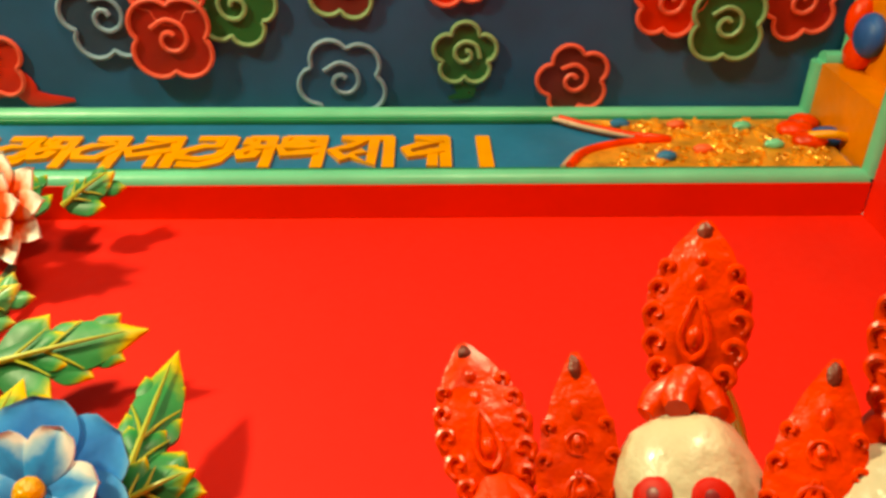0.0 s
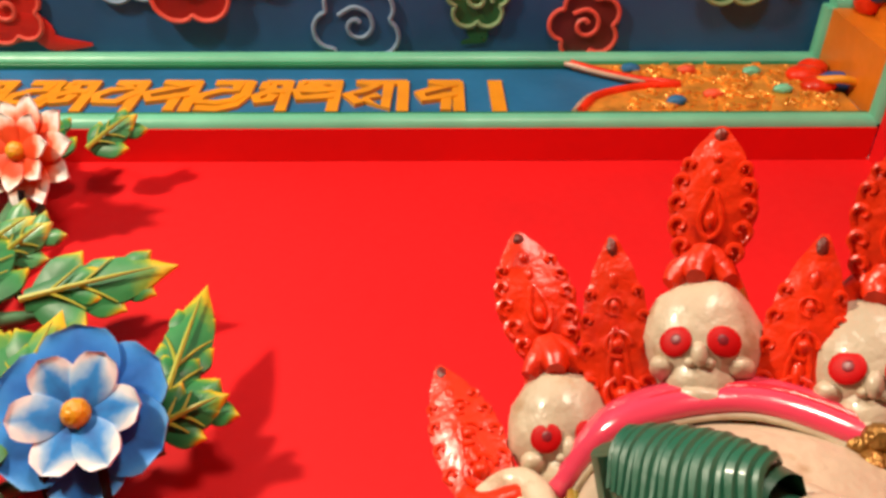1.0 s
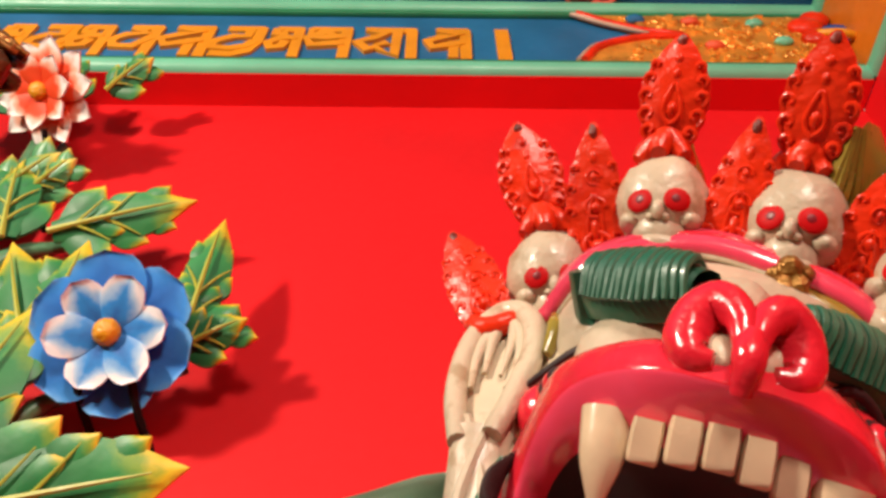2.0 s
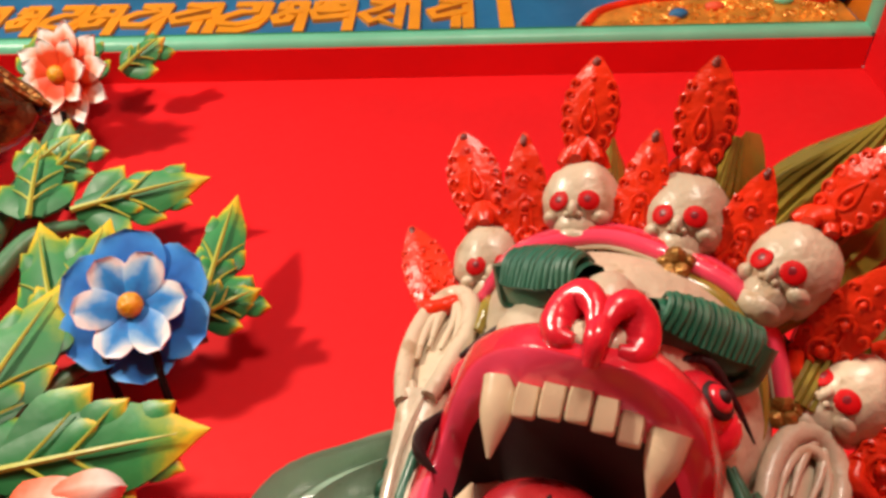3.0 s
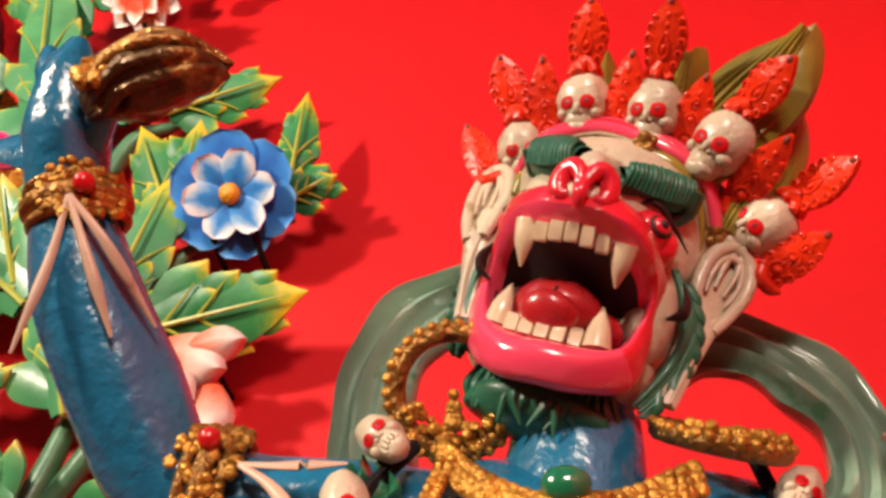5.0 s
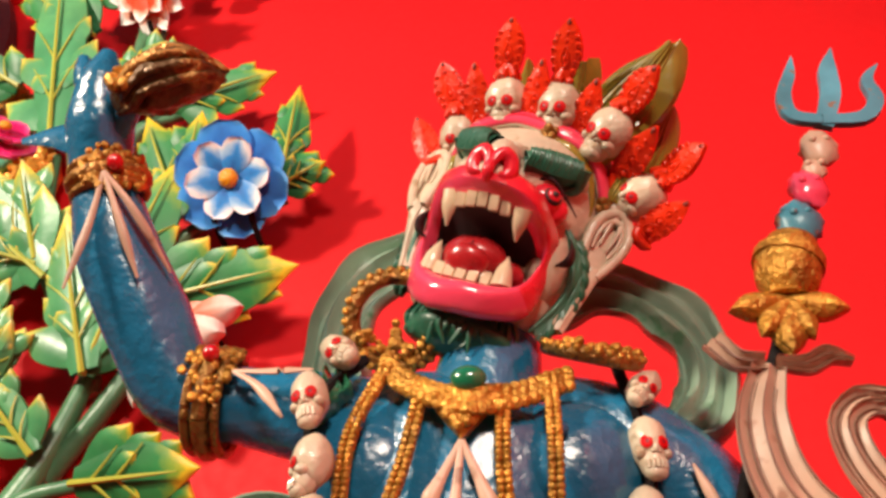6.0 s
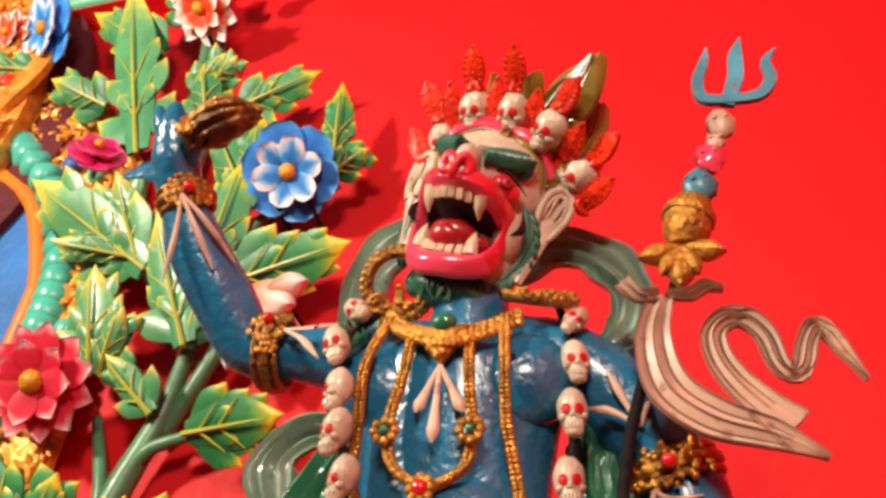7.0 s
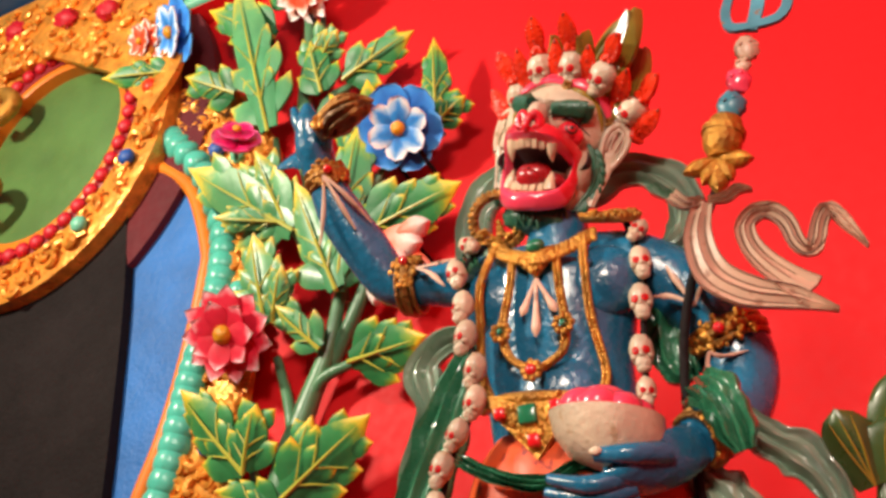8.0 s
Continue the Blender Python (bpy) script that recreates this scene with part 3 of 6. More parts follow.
def flower(parent, name, centre, face, r, outer, inner, n_out=6, n_in=6, turn=0.0, heart=0.17, slim=0.82, point=0.55, wave=0.004, label="", depth=0.0, edge=0.55):
    """A carved flower: a domed heart with an outer and an inner ring of cupped petals."""
    f = Vector(face).normalized()
    side = f.cross(Vector((0, 0, 1))).normalized()
    up = side.cross(f).normalized()
    c = Vector(centre)
    bm = bmesh_new()
    rot = Matrix((side, -f, up)).transposed()
    ball(bm, c + f * (0.030 + depth), (r * heart, r * heart * 0.8, r * heart), rot, u=14, v=9, bumpy=0.08, freq=30)
    tube(bm, [c - f * 0.05, c - f * 0.02, c + f * 0.02], [r * 0.08, r * 0.14, r * 0.12], n=6, seg=8, mat=1)
    ob = part(name, bm, [YOLK, STEM], parent, label)
    for ring, (count, size, lift, mat, pname) in enumerate(((n_out, 1.0, 0.0, outer, "outer_petal"), (n_in, 0.70, 0.020, inner, "inner_petal"))):
        for k in range(count):
            a = turn + 2 * math.pi * (k + 0.5 * ring) / count
            d = side * math.cos(a) + up * math.sin(a)
            x = (d + f * (0.02 + 0.10 * ring + 3 * depth)).normalized()
            y = -(f - x * f.dot(x)).normalized()
            m = Matrix((x, y, x.cross(y))).transposed().to_4x4()
            m.translation = c + f * (lift + (0.007 - 0.003 * ring) * (k % 2)) + d * r * 0.06
            bm = bmesh_new()
            blade(bm, m, r * size * 0.97, 2 * math.pi * r * size / count * slim * (1 - 0.20 * ring), 0.005, curl=0.006, cup=-0.004, base=0.30, point=point, nu=10, nv=10, edge=edge, wave=0.0)
            part(pname, bm, mat, ob)
    return ob


branch = thing("carved_flower_branch", "carved painted branch with green leaves and large flowers on the wall", "carving", at=(-0.70, 0.80, 1.55))
branch.location = (0, 0, 0)
stem(branch, [(-0.76, 1.20), (-0.748, 1.597), (-0.702, 1.759), (-0.643, 1.903), (-0.617, 2.037)], [0.034, 0.03, 0.026, 0.020, 0.014])
stem(branch, [(-0.70, 1.76), (-0.655, 1.83), (-0.560, 1.858)], [0.016, 0.014, 0.010], 0.78)
stem(branch, [(-0.642, 1.876), (-0.566, 1.994), (-0.530, 2.10), (-0.53, 2.16)], [0.018, 0.016, 0.012], 0.785)
stem(branch, [(-0.617, 2.037), (-0.69, 2.163), (-0.75, 2.25), (-0.80, 2.40), (-0.83, 2.56)], [0.016, 0.016, 0.012, 0.008], 0.785)
stem(branch, [(-0.62, 2.02), (-0.644, 2.18), (-0.727, 2.426), (-0.746, 2.642), (-0.74, 2.92), (-0.80, 3.2)], [0.018, 0.019, 0.022, 0.022, 0.018, 0.01], 0.79)
stem(branch, [(-0.80, 1.93), (-0.738, 1.766), (-0.726, 1.60)], [0.010, 0.014, 0.016], 0.80)
stem(branch, [(-0.53, 2.16), (-0.545, 2.25), (-0.515, 2.33), (-0.44, 2.38)], [0.012, 0.014, 0.012, 0.010], 0.79)
stem(branch, [(-0.72, 2.50), (-0.67, 2.62), (-0.59, 2.655)], [0.020, 0.016, 0.009], 0.785)
stem(branch, [(-0.74, 2.78), (-0.70, 2.88), (-0.70, 2.96)], [0.010, 0.009, 0.008], 0.79)
stem(branch, [(-0.838, 1.68), (-0.80, 1.60), (-0.78, 1.45)], [0.010, 0.012, 0.014], 0.79)
stem(branch, [(-0.44, 2.38), (-0.40, 2.37), (-0.34, 2.40)], [0.010, 0.009, 0.008], 0.79)

leaf(branch, (-0.600, 2.652), (-0.385, 2.71), 0.60, lift=0.0, seed=1)
leaf(branch, (-0.343, 2.405), (-0.331, 2.654), 0.46, face=(0.1, -0.9, -0.4), seed=2)
leaf(branch, (-0.345, 2.400), (-0.258, 2.44), 0.9, lobes=2, seed=3)
leaf(branch, (-0.532, 2.150), (-0.272, 2.187), 0.70, face=(0.0, -0.85, -0.52), seed=4, lift=0.02)
leaf(branch, (-0.515, 2.34), (-0.628, 2.595), 0.55, seed=5)
leaf(branch, (-0.522, 2.36), (-0.512, 2.585), 0.62, lobes=2, seed=6, lift=0.012)
leaf(branch, (-0.600, 2.14), (-0.526, 2.444), 0.55, seed=7, pale=False, lift=0.02)
leaf(branch, (-0.557, 1.842), (-0.362, 1.842), 0.78, seed=8, lift=0.03)
leaf(branch, (-0.709, 1.585), (-0.494, 1.71), 0.68, seed=9, lift=0.02)
leaf(branch, (-0.700, 1.60), (-0.641, 1.738), 0.7, lobes=2, seed=10)
leaf(branch, (-0.805, 1.648), (-0.965, 1.85), 0.64, seed=11, lift=0.03)
leaf(branch, (-0.805, 1.650), (-0.755, 1.775), 0.9, lobes=2, seed=12, lift=0.035)
leaf(branch, (-0.722, 2.214), (-1.030, 2.475), 0.62, seed=13, pale=True, lift=0.04)
leaf(branch, (-0.745, 2.25), (-0.809, 2.444), 0.70, lobes=2, seed=14, pale=True, lift=0.05)
leaf(branch, (-0.745, 2.24), (-0.925, 2.285), 0.55, lobes=2, seed=15, pale=True, lift=0.045)
leaf(branch, (-0.817, 2.552), (-0.943, 3.158), 0.38, seed=16, lobes=4, pale=True, lift=0.05)
leaf(branch, (-1.192, 2.916), (-1.420, 2.94), 0.5, seed=17, lift=0.06)
leaf(branch, (-0.780, 1.98), (-0.807, 2.21), 0.75, seed=18, pale=True, lift=0.03)
leaf(branch, (-0.760, 1.98), (-0.718, 2.10), 0.75, lobes=2, seed=19, pale=True, lift=0.03)
leaf(branch, (-0.595, 2.02), (-0.689, 2.315), 0.62, seed=20, lobes=4, pale=True, lift=0.04)
leaf(branch, (-0.600, 2.02), (-0.560, 2.19), 0.62, lobes=2, seed=21, lift=0.01)
leaf(branch, (-0.637, 1.89), (-0.734, 2.005), 0.75, lobes=2, seed=22, pale=True, lift=0.02)
leaf(branch, (-0.716, 2.739), (-0.632, 2.817), 0.95, lobes=2, seed=23, pale=True, lift=0.02)
leaf(branch, (-0.665, 2.63), (-0.690, 2.80), 0.8, lobes=2, seed=24, lift=0.01)
leaf(branch, (-0.646, 3.09), (-0.566, 3.159), 0.85, lobes=2, seed=25, lift=0.03)
leaf(branch, (-0.775, 3.02), (-0.850, 3.225), 0.7, seed=26, lift=0.02)
leaf(branch, (-0.715, 3.05), (-0.742, 3.19), 0.7, lobes=2, seed=27, lift=0.02)
leaf(branch, (-0.951, 2.74), (-1.103, 2.835), 0.75, lobes=2, seed=28, lift=0.03)
leaf(branch, (-0.668, 2.745), (-0.600, 2.80), 1.0, lobes=2, seed=29, pale=True, lift=0.02)
leaf(branch, (-0.830, 2.90), (-1.05, 3.08), 0.6, seed=30, lift=0.03)
leaf(branch, (-0.720, 1.56), (-0.86, 1.62), 0.7, seed=31, lift=0.01)

flower(branch, "blue_flower", (-0.420, 0.722, 2.395), (0.05, -0.76, -0.65), 0.104, BLUE_PETAL, WHITE_BLUE, turn=0.35, slim=0.90, point=0.34, label="blue flower with white inner petals and amber heart")
flower(branch, "orange_flower", (-0.715, 0.70, 3.00), (-0.25, -0.55, -0.80), 0.100, ORANGE_PETAL, ORANGE_PETAL, n_out=10, n_in=7, turn=0.2, slim=0.84, point=0.9, edge=0.1, label="orange and white flower with amber heart")
flower(branch, "pink_flower", (-0.848, 0.70, 1.955), (0.10, -0.85, -0.5), 0.108, PINK_PETAL, PINK_PETAL, n_out=11, n_in=7, turn=0.1, slim=0.98, point=0.95, heart=0.2, edge=0.08, label="crimson pink flower with white petal tips")
flower(branch, "blue_flower", (-1.165, 0.70, 3.035), (-0.42, -0.82, -0.38), 0.118, BLUE_PETAL, WHITE_BLUE, turn=0.1, label="blue flower with white inner petals turned aside")
flower(branch, "magenta_flower", (-0.880, 0.69, 2.500), (0.55, -0.72, 0.35), 0.066, MAGENTA_PETAL, MAGENTA_PETAL, n_out=6, n_in=5, turn=0.4, slim=1.05, depth=0.012, point=0.5, edge=0.3, label="magenta cup flower")
flower(branch, "orange_flower", (-1.285, 0.70, 3.05), (-0.2, -0.85, -0.4), 0.07, ORANGE_PETAL, ORANGE_PETAL, n_out=9, n_in=6, label="small orange flower")


def peach_bud(parent, c):
    """A drooping carved rose: broad overlapping pale petals with red rims."""
    bm = bmesh_new()
    ball(bm, Vector(c) + Vector((0, 0.02, 0)), (0.035, 0.02, 0.045), u=14, v=10)
    ob = part("peach_bud", bm, PEACH_PETAL, parent, "pale peach rosebud with red-edged petals")
    for k, (dx, dz, ang, s, w) in enumerate(((0.0, -0.02, -1.75, 0.12, 0.6), (-0.035, -0.01, -1.95, 0.13, 0.7), (0.03, -0.005, -1.35, 0.12, 0.7), (-0.05, 0.05, -0.35, 0.15, 0.72), (-0.055, 0.015, -0.75, 0.13, 0.75), (0.0, 0.045, 0.12, 0.11, 0.62))):
        base = Vector(c) + Vector((dx, -0.006 * k, dz))
        m = facing(base, base + Vector((math.cos(ang), -0.10, math.sin(ang))), (0.1, -0.85, -0.45))
        bm = bmesh_new()
        blade(bm, m, s * 0.70, s * w * 0.74, 0.010, curl=0.004, cup=0.010, base=0.55, point=0.8, nu=10, nv=8, edge=0.12)
        part("petal", bm, PEACH_PETAL, ob)


peach_bud(branch, (-0.430, 0.745, 2.050))
for x, z in ((-0.455, 2.34), (-0.385, 2.335), (-0.71, 2.93), (-0.69, 2.80), (-0.42, 2.12)):
    bm = bmesh_new()
    tube(bm, [(x, 0.735, z), (x + 0.004, 0.79, z - 0.02), (x + 0.01, WALL + 0.005, z - 0.03)], 0.006, n=5, seg=6)
    part("mounting_wire", bm, PANEL_DARK, branch, "thin dark mounting wire")


# ---- aureole of the neighbouring shrine ----
def ring_band(bm, cx, cz, r0, r1, y0, y1, a0=0.0, a1=2 * math.pi, n=72, mat=0, squeeze=0.92):
    """A flat moulded ring in the wall's plane with a rounded face."""
    rows = []
    for k in range(n + 1):
        a = a0 + (a1 - a0) * k / n
        row = []
        for q, y in ((r0, y1), (r0, y0 + 0.006), (r0 + 0.25 * (r1 - r0), y0), (r0 + 0.75 * (r1 - r0), y0), (r1, y0 + 0.006), (r1, y1)):
            row.append(bm.verts.new((cx + q * squeeze * math.cos(a), y, cz + q * math.sin(a))))
        rows.append(row)
    for p, q in zip(rows, rows[1:]):
        for j in range(5):
            bm.faces.new((p[j], p[j + 1], q[j + 1], q[j])).material_index = mat


aureole = thing("aureole", "gilded shrine aureole with turquoise scale edging and blue field", "aureole")
NX, NZ = -1.72, 2.83
bm = bmesh_new()
field = [(p.x, p.z) for p in spline([(-1.25, 0, 2.64), (-1.115, 0, 2.50), (-1.03, 0, 2.29), (-1.025, 0, 2.19), (-1.05, 0, 1.98), (-1.09, 0, 1.79), (-1.14, 0, 1.64), (-1.25, 0, 1.30)], 24)]
plate(bm, field + [(-2.6, 1.30), (-2.6, 2.64)], 0.012, Matrix.Translation((0, 0.826, 0)))
part("blue_field", bm, PANEL_BLUE, aureole, "bright blue woven field")
# added dark plate: the blue field's light falloff put into a sheet
bm = bmesh_new()
dark = [(p.x, p.z) for p in spline([(-1.33, 0, 2.50), (-1.29, 0, 2.26), (-1.265, 0, 2.05), (-1.235, 0, 1.66), (-1.225, 0, 1.30)], 16)]
plate(bm, dark + [(-2.6, 1.30), (-2.6, 2.50)], 0.03, Matrix.Translation((0, 0.814, 0)))
part("falloff_panel", bm, PANEL_DARK, aureole, "charcoal panel standing for light falloff on the blue field")
bm = bmesh_new()
tube(bm, [(x, 0.80, z) for x, z in ((-1.30, 2.66), (-1.249, 2.626), (-1.116, 2.501), (-1.032, 2.291), (-1.026, 2.19), (-1.050, 1.981), (-1.088, 1.794), (-1.138, 1.647), (-1.25, 1.30))], 0.021, n=50, seg=10)
part("orange_rim", bm, ORANGE, aureole, "orange gilt rim")
bm = bmesh_new()
plate(bm, [(p.x, p.z) for p in spline([(-1.24, 0, 2.80), (-1.08, 0, 2.60), (-0.99, 0, 2.33), (-0.98, 0, 2.17), (-1.0, 0, 2.05), (-1.03, 0, 1.93), (-1.06, 0, 1.79), (-1.09, 0, 1.64), (-1.20, 0, 1.30)], 24)] + [(-1.26, 1.30), (-1.15, 1.64), (-1.10, 1.8), (-1.04, 2.1), (-1.04, 2.3), (-1.12, 2.5), (-1.3, 2.7)], 0.02, Matrix.Translation((0, 0.828, 0)))
part("crimson_channel", bm, CRIMSON, aureole)
path = spline([(-1.235, 0.785, 2.735), (-1.205, 0.785, 2.698), (-1.068, 0.785, 2.531), (-0.982, 0.785, 2.327), (-0.972, 0.785, 2.174), (-0.990, 0.785, 2.055), (-1.022, 0.785, 1.931), (-1.043, 0.785, 1.798), (-1.076, 0.785, 1.639), (-1.16, 0.785, 1.40)], 34)
for k, p in enumerate(path[:-1]):
    d = (path[k + 1] - p).normalized()
    m = facing(p - d * 0.006, p + d, (0, -1, 0))
    bm = bmesh_new()
    blade(bm, m, 0.066, 0.084, 0.026, base=0.7, point=0.5, nu=6, nv=6)
    part("scale", bm, TEAL, aureole)
# gilded ground behind the leaves, with its scrolls
bm = bmesh_new()
right = [(p.x, p.z) for p in spline([(-1.16, 0, 2.90), (-1.05, 0, 2.85), (-0.946, 0, 2.72), (-0.83, 0, 2.545), (-0.85, 0, 2.38), (-0.87, 0, 2.24), (-0.852, 0, 2.02), (-0.865, 0, 1.83), (-0.90, 0, 1.61), (-0.96, 0, 1.30)], 30)]
left = [(-1.16, 1.30), (-1.075, 1.64), (-1.04, 1.80), (-1.02, 1.93), (-0.99, 2.05), (-0.975, 2.17), (-0.985, 2.33), (-1.07, 2.53), (-1.21, 2.70), (-1.24, 2.80)]
plate(bm, right + left, 0.018, Matrix.Translation((0, 0.820, 0)))
ground = part("gilded_ground", bm, GOLD_RELIEF, aureole, "gilded relief ground with scrolls")


def scrolls(parent, spots, y, size, seed):
    rnd = random.Random(seed)
    bm = bmesh_new()
    for x, z in spots:
        w, s, q = rnd.uniform(0, 6.3), size * rnd.uniform(0.7, 1.2), rnd.choice((-1, 1))
        tube(bm, [(x + s * math.cos(w + q * k * 0.9) * (1 - k / 7), y - 0.003 * k, z + s * math.sin(w + q * k * 0.9) * (1 - k / 7)) for k in range(6)], [s * 0.28, s * 0.34, s * 0.2], n=10, seg=6)
    ob = part("relief_scroll", bm, GOLD_RELIEF, parent)
    ob["kind"] = "stuff"


rnd = random.Random(11)
spots = []
while len(spots) < 190:
    x, z = rnd.uniform(-1.2, -0.83), rnd.uniform(1.3, 2.88)
    edge_r = min((abs(p[1] - z), p[0]) for p in right)[1]
    edge_l = min((abs(p[1] - z), p[0]) for p in left)[1]
    if edge_l + 0.03 < x < edge_r - 0.005:
        spots.append((x, z))
scrolls(ground, spots, 0.80, 0.026, 3)
for x, z, mat in ((-1.03, 2.60, BLUE_PETAL), (-0.95, 2.55, MINT), (-0.905, 2.12, TEAL), (-0.945, 1.74, BLUE_PETAL), (-1.0, 2.78, YOLK)):
    bm = bmesh_new()
    ball(bm, (x, 0.785, z), (0.026, 0.02, 0.026), bumpy=0.1)
    part("gem", bm, mat, ground)
# head halo: green disc and its rings
halo = thing("head_halo", "round green head halo with orange, magenta and gilded rings", "halo")
bm = bmesh_new()
ring_band(bm, NX, NZ, 0.0, 0.345, 0.79, 0.825)
part("disc", bm, DISC_GREEN, halo, "matt green disc")
# outermost ring is maroon with the halo's shadow put into its colour
for name, r0, r1, y0, mat in (("orange_ring", 0.34, 0.372, 0.750, ORANGE), ("crimson_ring", 0.372, 0.43, 0.745, CRIMSON), ("gilded_ring", 0.43, 0.565, 0.735, GOLD_RELIEF), ("shaded_maroon_ring", 0.565, 0.70, 0.785, MAROON)):
    bm = bmesh_new()
    ring_band(bm, NX, NZ, r0, r1, y0, 0.823)
    ob = part(name, bm, mat, halo)
    if name == "crimson_ring":
        for k in range(44):
            a = 2 * math.pi * k / 44
            bead = bmesh_new()
            ball(bead, (NX + 0.402 * 0.92 * math.cos(a), 0.738, NZ + 0.402 * math.sin(a)), (0.024, 0.018, 0.024), u=8, v=6)
            part("bead", bead, PINK_PETAL, ob)
    if name == "gilded_ring":
        spots = [(NX + rnd.uniform(0.455, 0.545) * 0.92 * math.cos(a), NZ + rnd.uniform(0.455, 0.545) * math.sin(a)) for a in [2 * math.pi * k / 150 for k in range(150)]]
        scrolls(ob, spots, 0.73, 0.026, 5)
        for a, mat2 in ((-0.42, BLUE_PETAL), (0.1, FLAME), (-0.9, MINT), (0.6, TEAL)):
            gem = bmesh_new()
            ball(gem, (NX + 0.50 * 0.92 * math.cos(a), 0.72, NZ + 0.50 * math.sin(a)), (0.026, 0.02, 0.026))
            part("gem", gem, mat2, ob)
# gilded crest above the halo
crest = thing("gilded_crest", "gilded openwork crest with scrolls and pink blossoms", "carving")
bm = bmesh_new()
outline = [(p.x, p.z) for p in spline([(-2.9, 0, 3.62), (-1.95, 0, 3.62), (-1.62, 0, 3.60), (-1.35, 0, 3.46), (-1.22, 0, 3.25), (-1.15, 0, 2.98), (-1.24, 0, 2.80)], 24)]
plate(bm, outline[:] + [(-1.45, 3.05), (-1.75, 3.25), (-2.9, 3.25)], 0.02, Matrix.Translation((0, 0.735, 0)) @ Matrix.Diagonal((1, 1, 0.99, 1)))
body = part("crest_ground", bm, GOLD_RELIEF, crest)
spots = []
while len(spots) < 110:
    x, z = rnd.uniform(-2.3, -1.2), rnd.uniform(3.0, 3.56)
    if z < 3.6 - 1.35 * max(0, x + 1.55) and z > 3.22 - 0.75 * max(0, x + 1.7):
        spots.append((x, z))
scrolls(body, spots, 0.712, 0.036, 8)
for x, z in ((-1.96, 3.42), (-1.70, 3.36), (-1.50, 3.30)):
    bm = bmesh_new()
    ball(bm, (x, 0.70, z), (0.045, 0.03, 0.04), bumpy=0.3, freq=20)
    part("blossom", bm, PINK_PETAL, body)
for x, z in ((-1.93, 3.02), (-1.90, 2.66)):
    bm = bmesh_new()
    tube(bm, [(x - 0.10, 0.80, z), (x - 0.08, 0.70, z + 0.06), (x + 0.02, 0.69, z + 0.07), (x + 0.09, 0.69, z + 0.01), (x + 0.03, 0.69, z - 0.05), (x - 0.03, 0.69, z - 0.01)], [0.02, 0.022, 0.03, 0.026, 0.016], n=20, seg=8)
    part("gilt_tendril", bm, GOLD, crest, "gilt curled tendril")


# ---- the statue ----
HEAD = Matrix(((0.939, 0.214, 0.270, 0.058), (-0.239, 0.969, 0.060, 0.190), (-0.249, -0.121, 0.961, 1.765), (0, 0, 0, 1)))


def hp(x, y, z):
    """A place on the head, in metres from its middle: to its side, back and up."""
    return HEAD @ Vector((x, y, z))


def hs(points):
    return [hp(*p) for p in points]


FACE = Matrix(((0.9418, -0.0189, 0.3357, 0.052), (0.02, 0.9998, 0.0, 0.150), (-0.3356, 0.0067, 0.942, 1.755), (0, 0, 0, 1)))


def fp(x, y, z):
    """A place on the face, in millimetres from the middle of the mouth: to its side, back and up."""
    return FACE @ Vector((x / 1000, y / 1000, z / 1000))


def fs(points):
    return [fp(*p) for p in points]


def closed(points, n):
    """n points on a closed smooth curve through the given ones."""
    p = [Vector(q) for q in points]
    k = len(p)
    out = []
    for i in range(n):
        u = i / n * k
        j = int(u)
        f = u - j
        a, b, c, d = (p[(j + o) % k] for o in (-1, 0, 1, 2))
        out.append(0.5 * (2 * b + (c - a) * f + (2 * a - 5 * b + 4 * c - d) * f * f + (3 * b - a - 3 * c + d) * f ** 3))
    return out


def tooth(bm, base, tip, w, mat, flat=0.7):
    """A tooth or fang: a tapered, slightly curved peg."""
    b, t = Vector(base), Vector(tip)
    mid = b.lerp(t, 0.5) + FACE.to_3x3() @ Vector((0, -0.0015, -0.001))
    tube(bm, [b, mid, t], w, n=8, seg=12, mat=mat, side=FACE.to_3x3() @ Vector((1, 0, 0)), flat=flat)


def block_tooth(bm, base, tip, half, deep, mat):
    """A square-cut front tooth with rounded corners."""
    b, t = Vector(base), Vector(tip)
    z = (t - b).normalized()
    x = (FACE.to_3x3() @ Vector((1, 0, 0)))
    x = (x - z * x.dot(z)).normalized()
    y = z.cross(x)
    rings = []
    for u, k in ((0.0, 0.92), (0.25, 1.0), (0.8, 1.0), (0.95, 0.94), (1.0, 0.80)):
        c = b.lerp(t, u)
        rings.append([bm.verts.new(c + x * (half * k * sx) + y * (deep * k * sy)) for sx, sy in ((1, 0.6), (0.8, 1), (-0.8, 1), (-1, 0.6), (-1, -0.6), (-0.8, -1), (0.8, -1), (1, -0.6))])
    for r0, r1 in zip(rings, rings[1:]):
        for j in range(8):
            bm.faces.new((r0[j], r0[(j + 1) % 8], r1[(j + 1) % 8], r1[j])).material_index = mat
    bm.faces.new(rings[-1]).material_index = mat
    bm.faces.new(rings[0][::-1]).material_index = mat


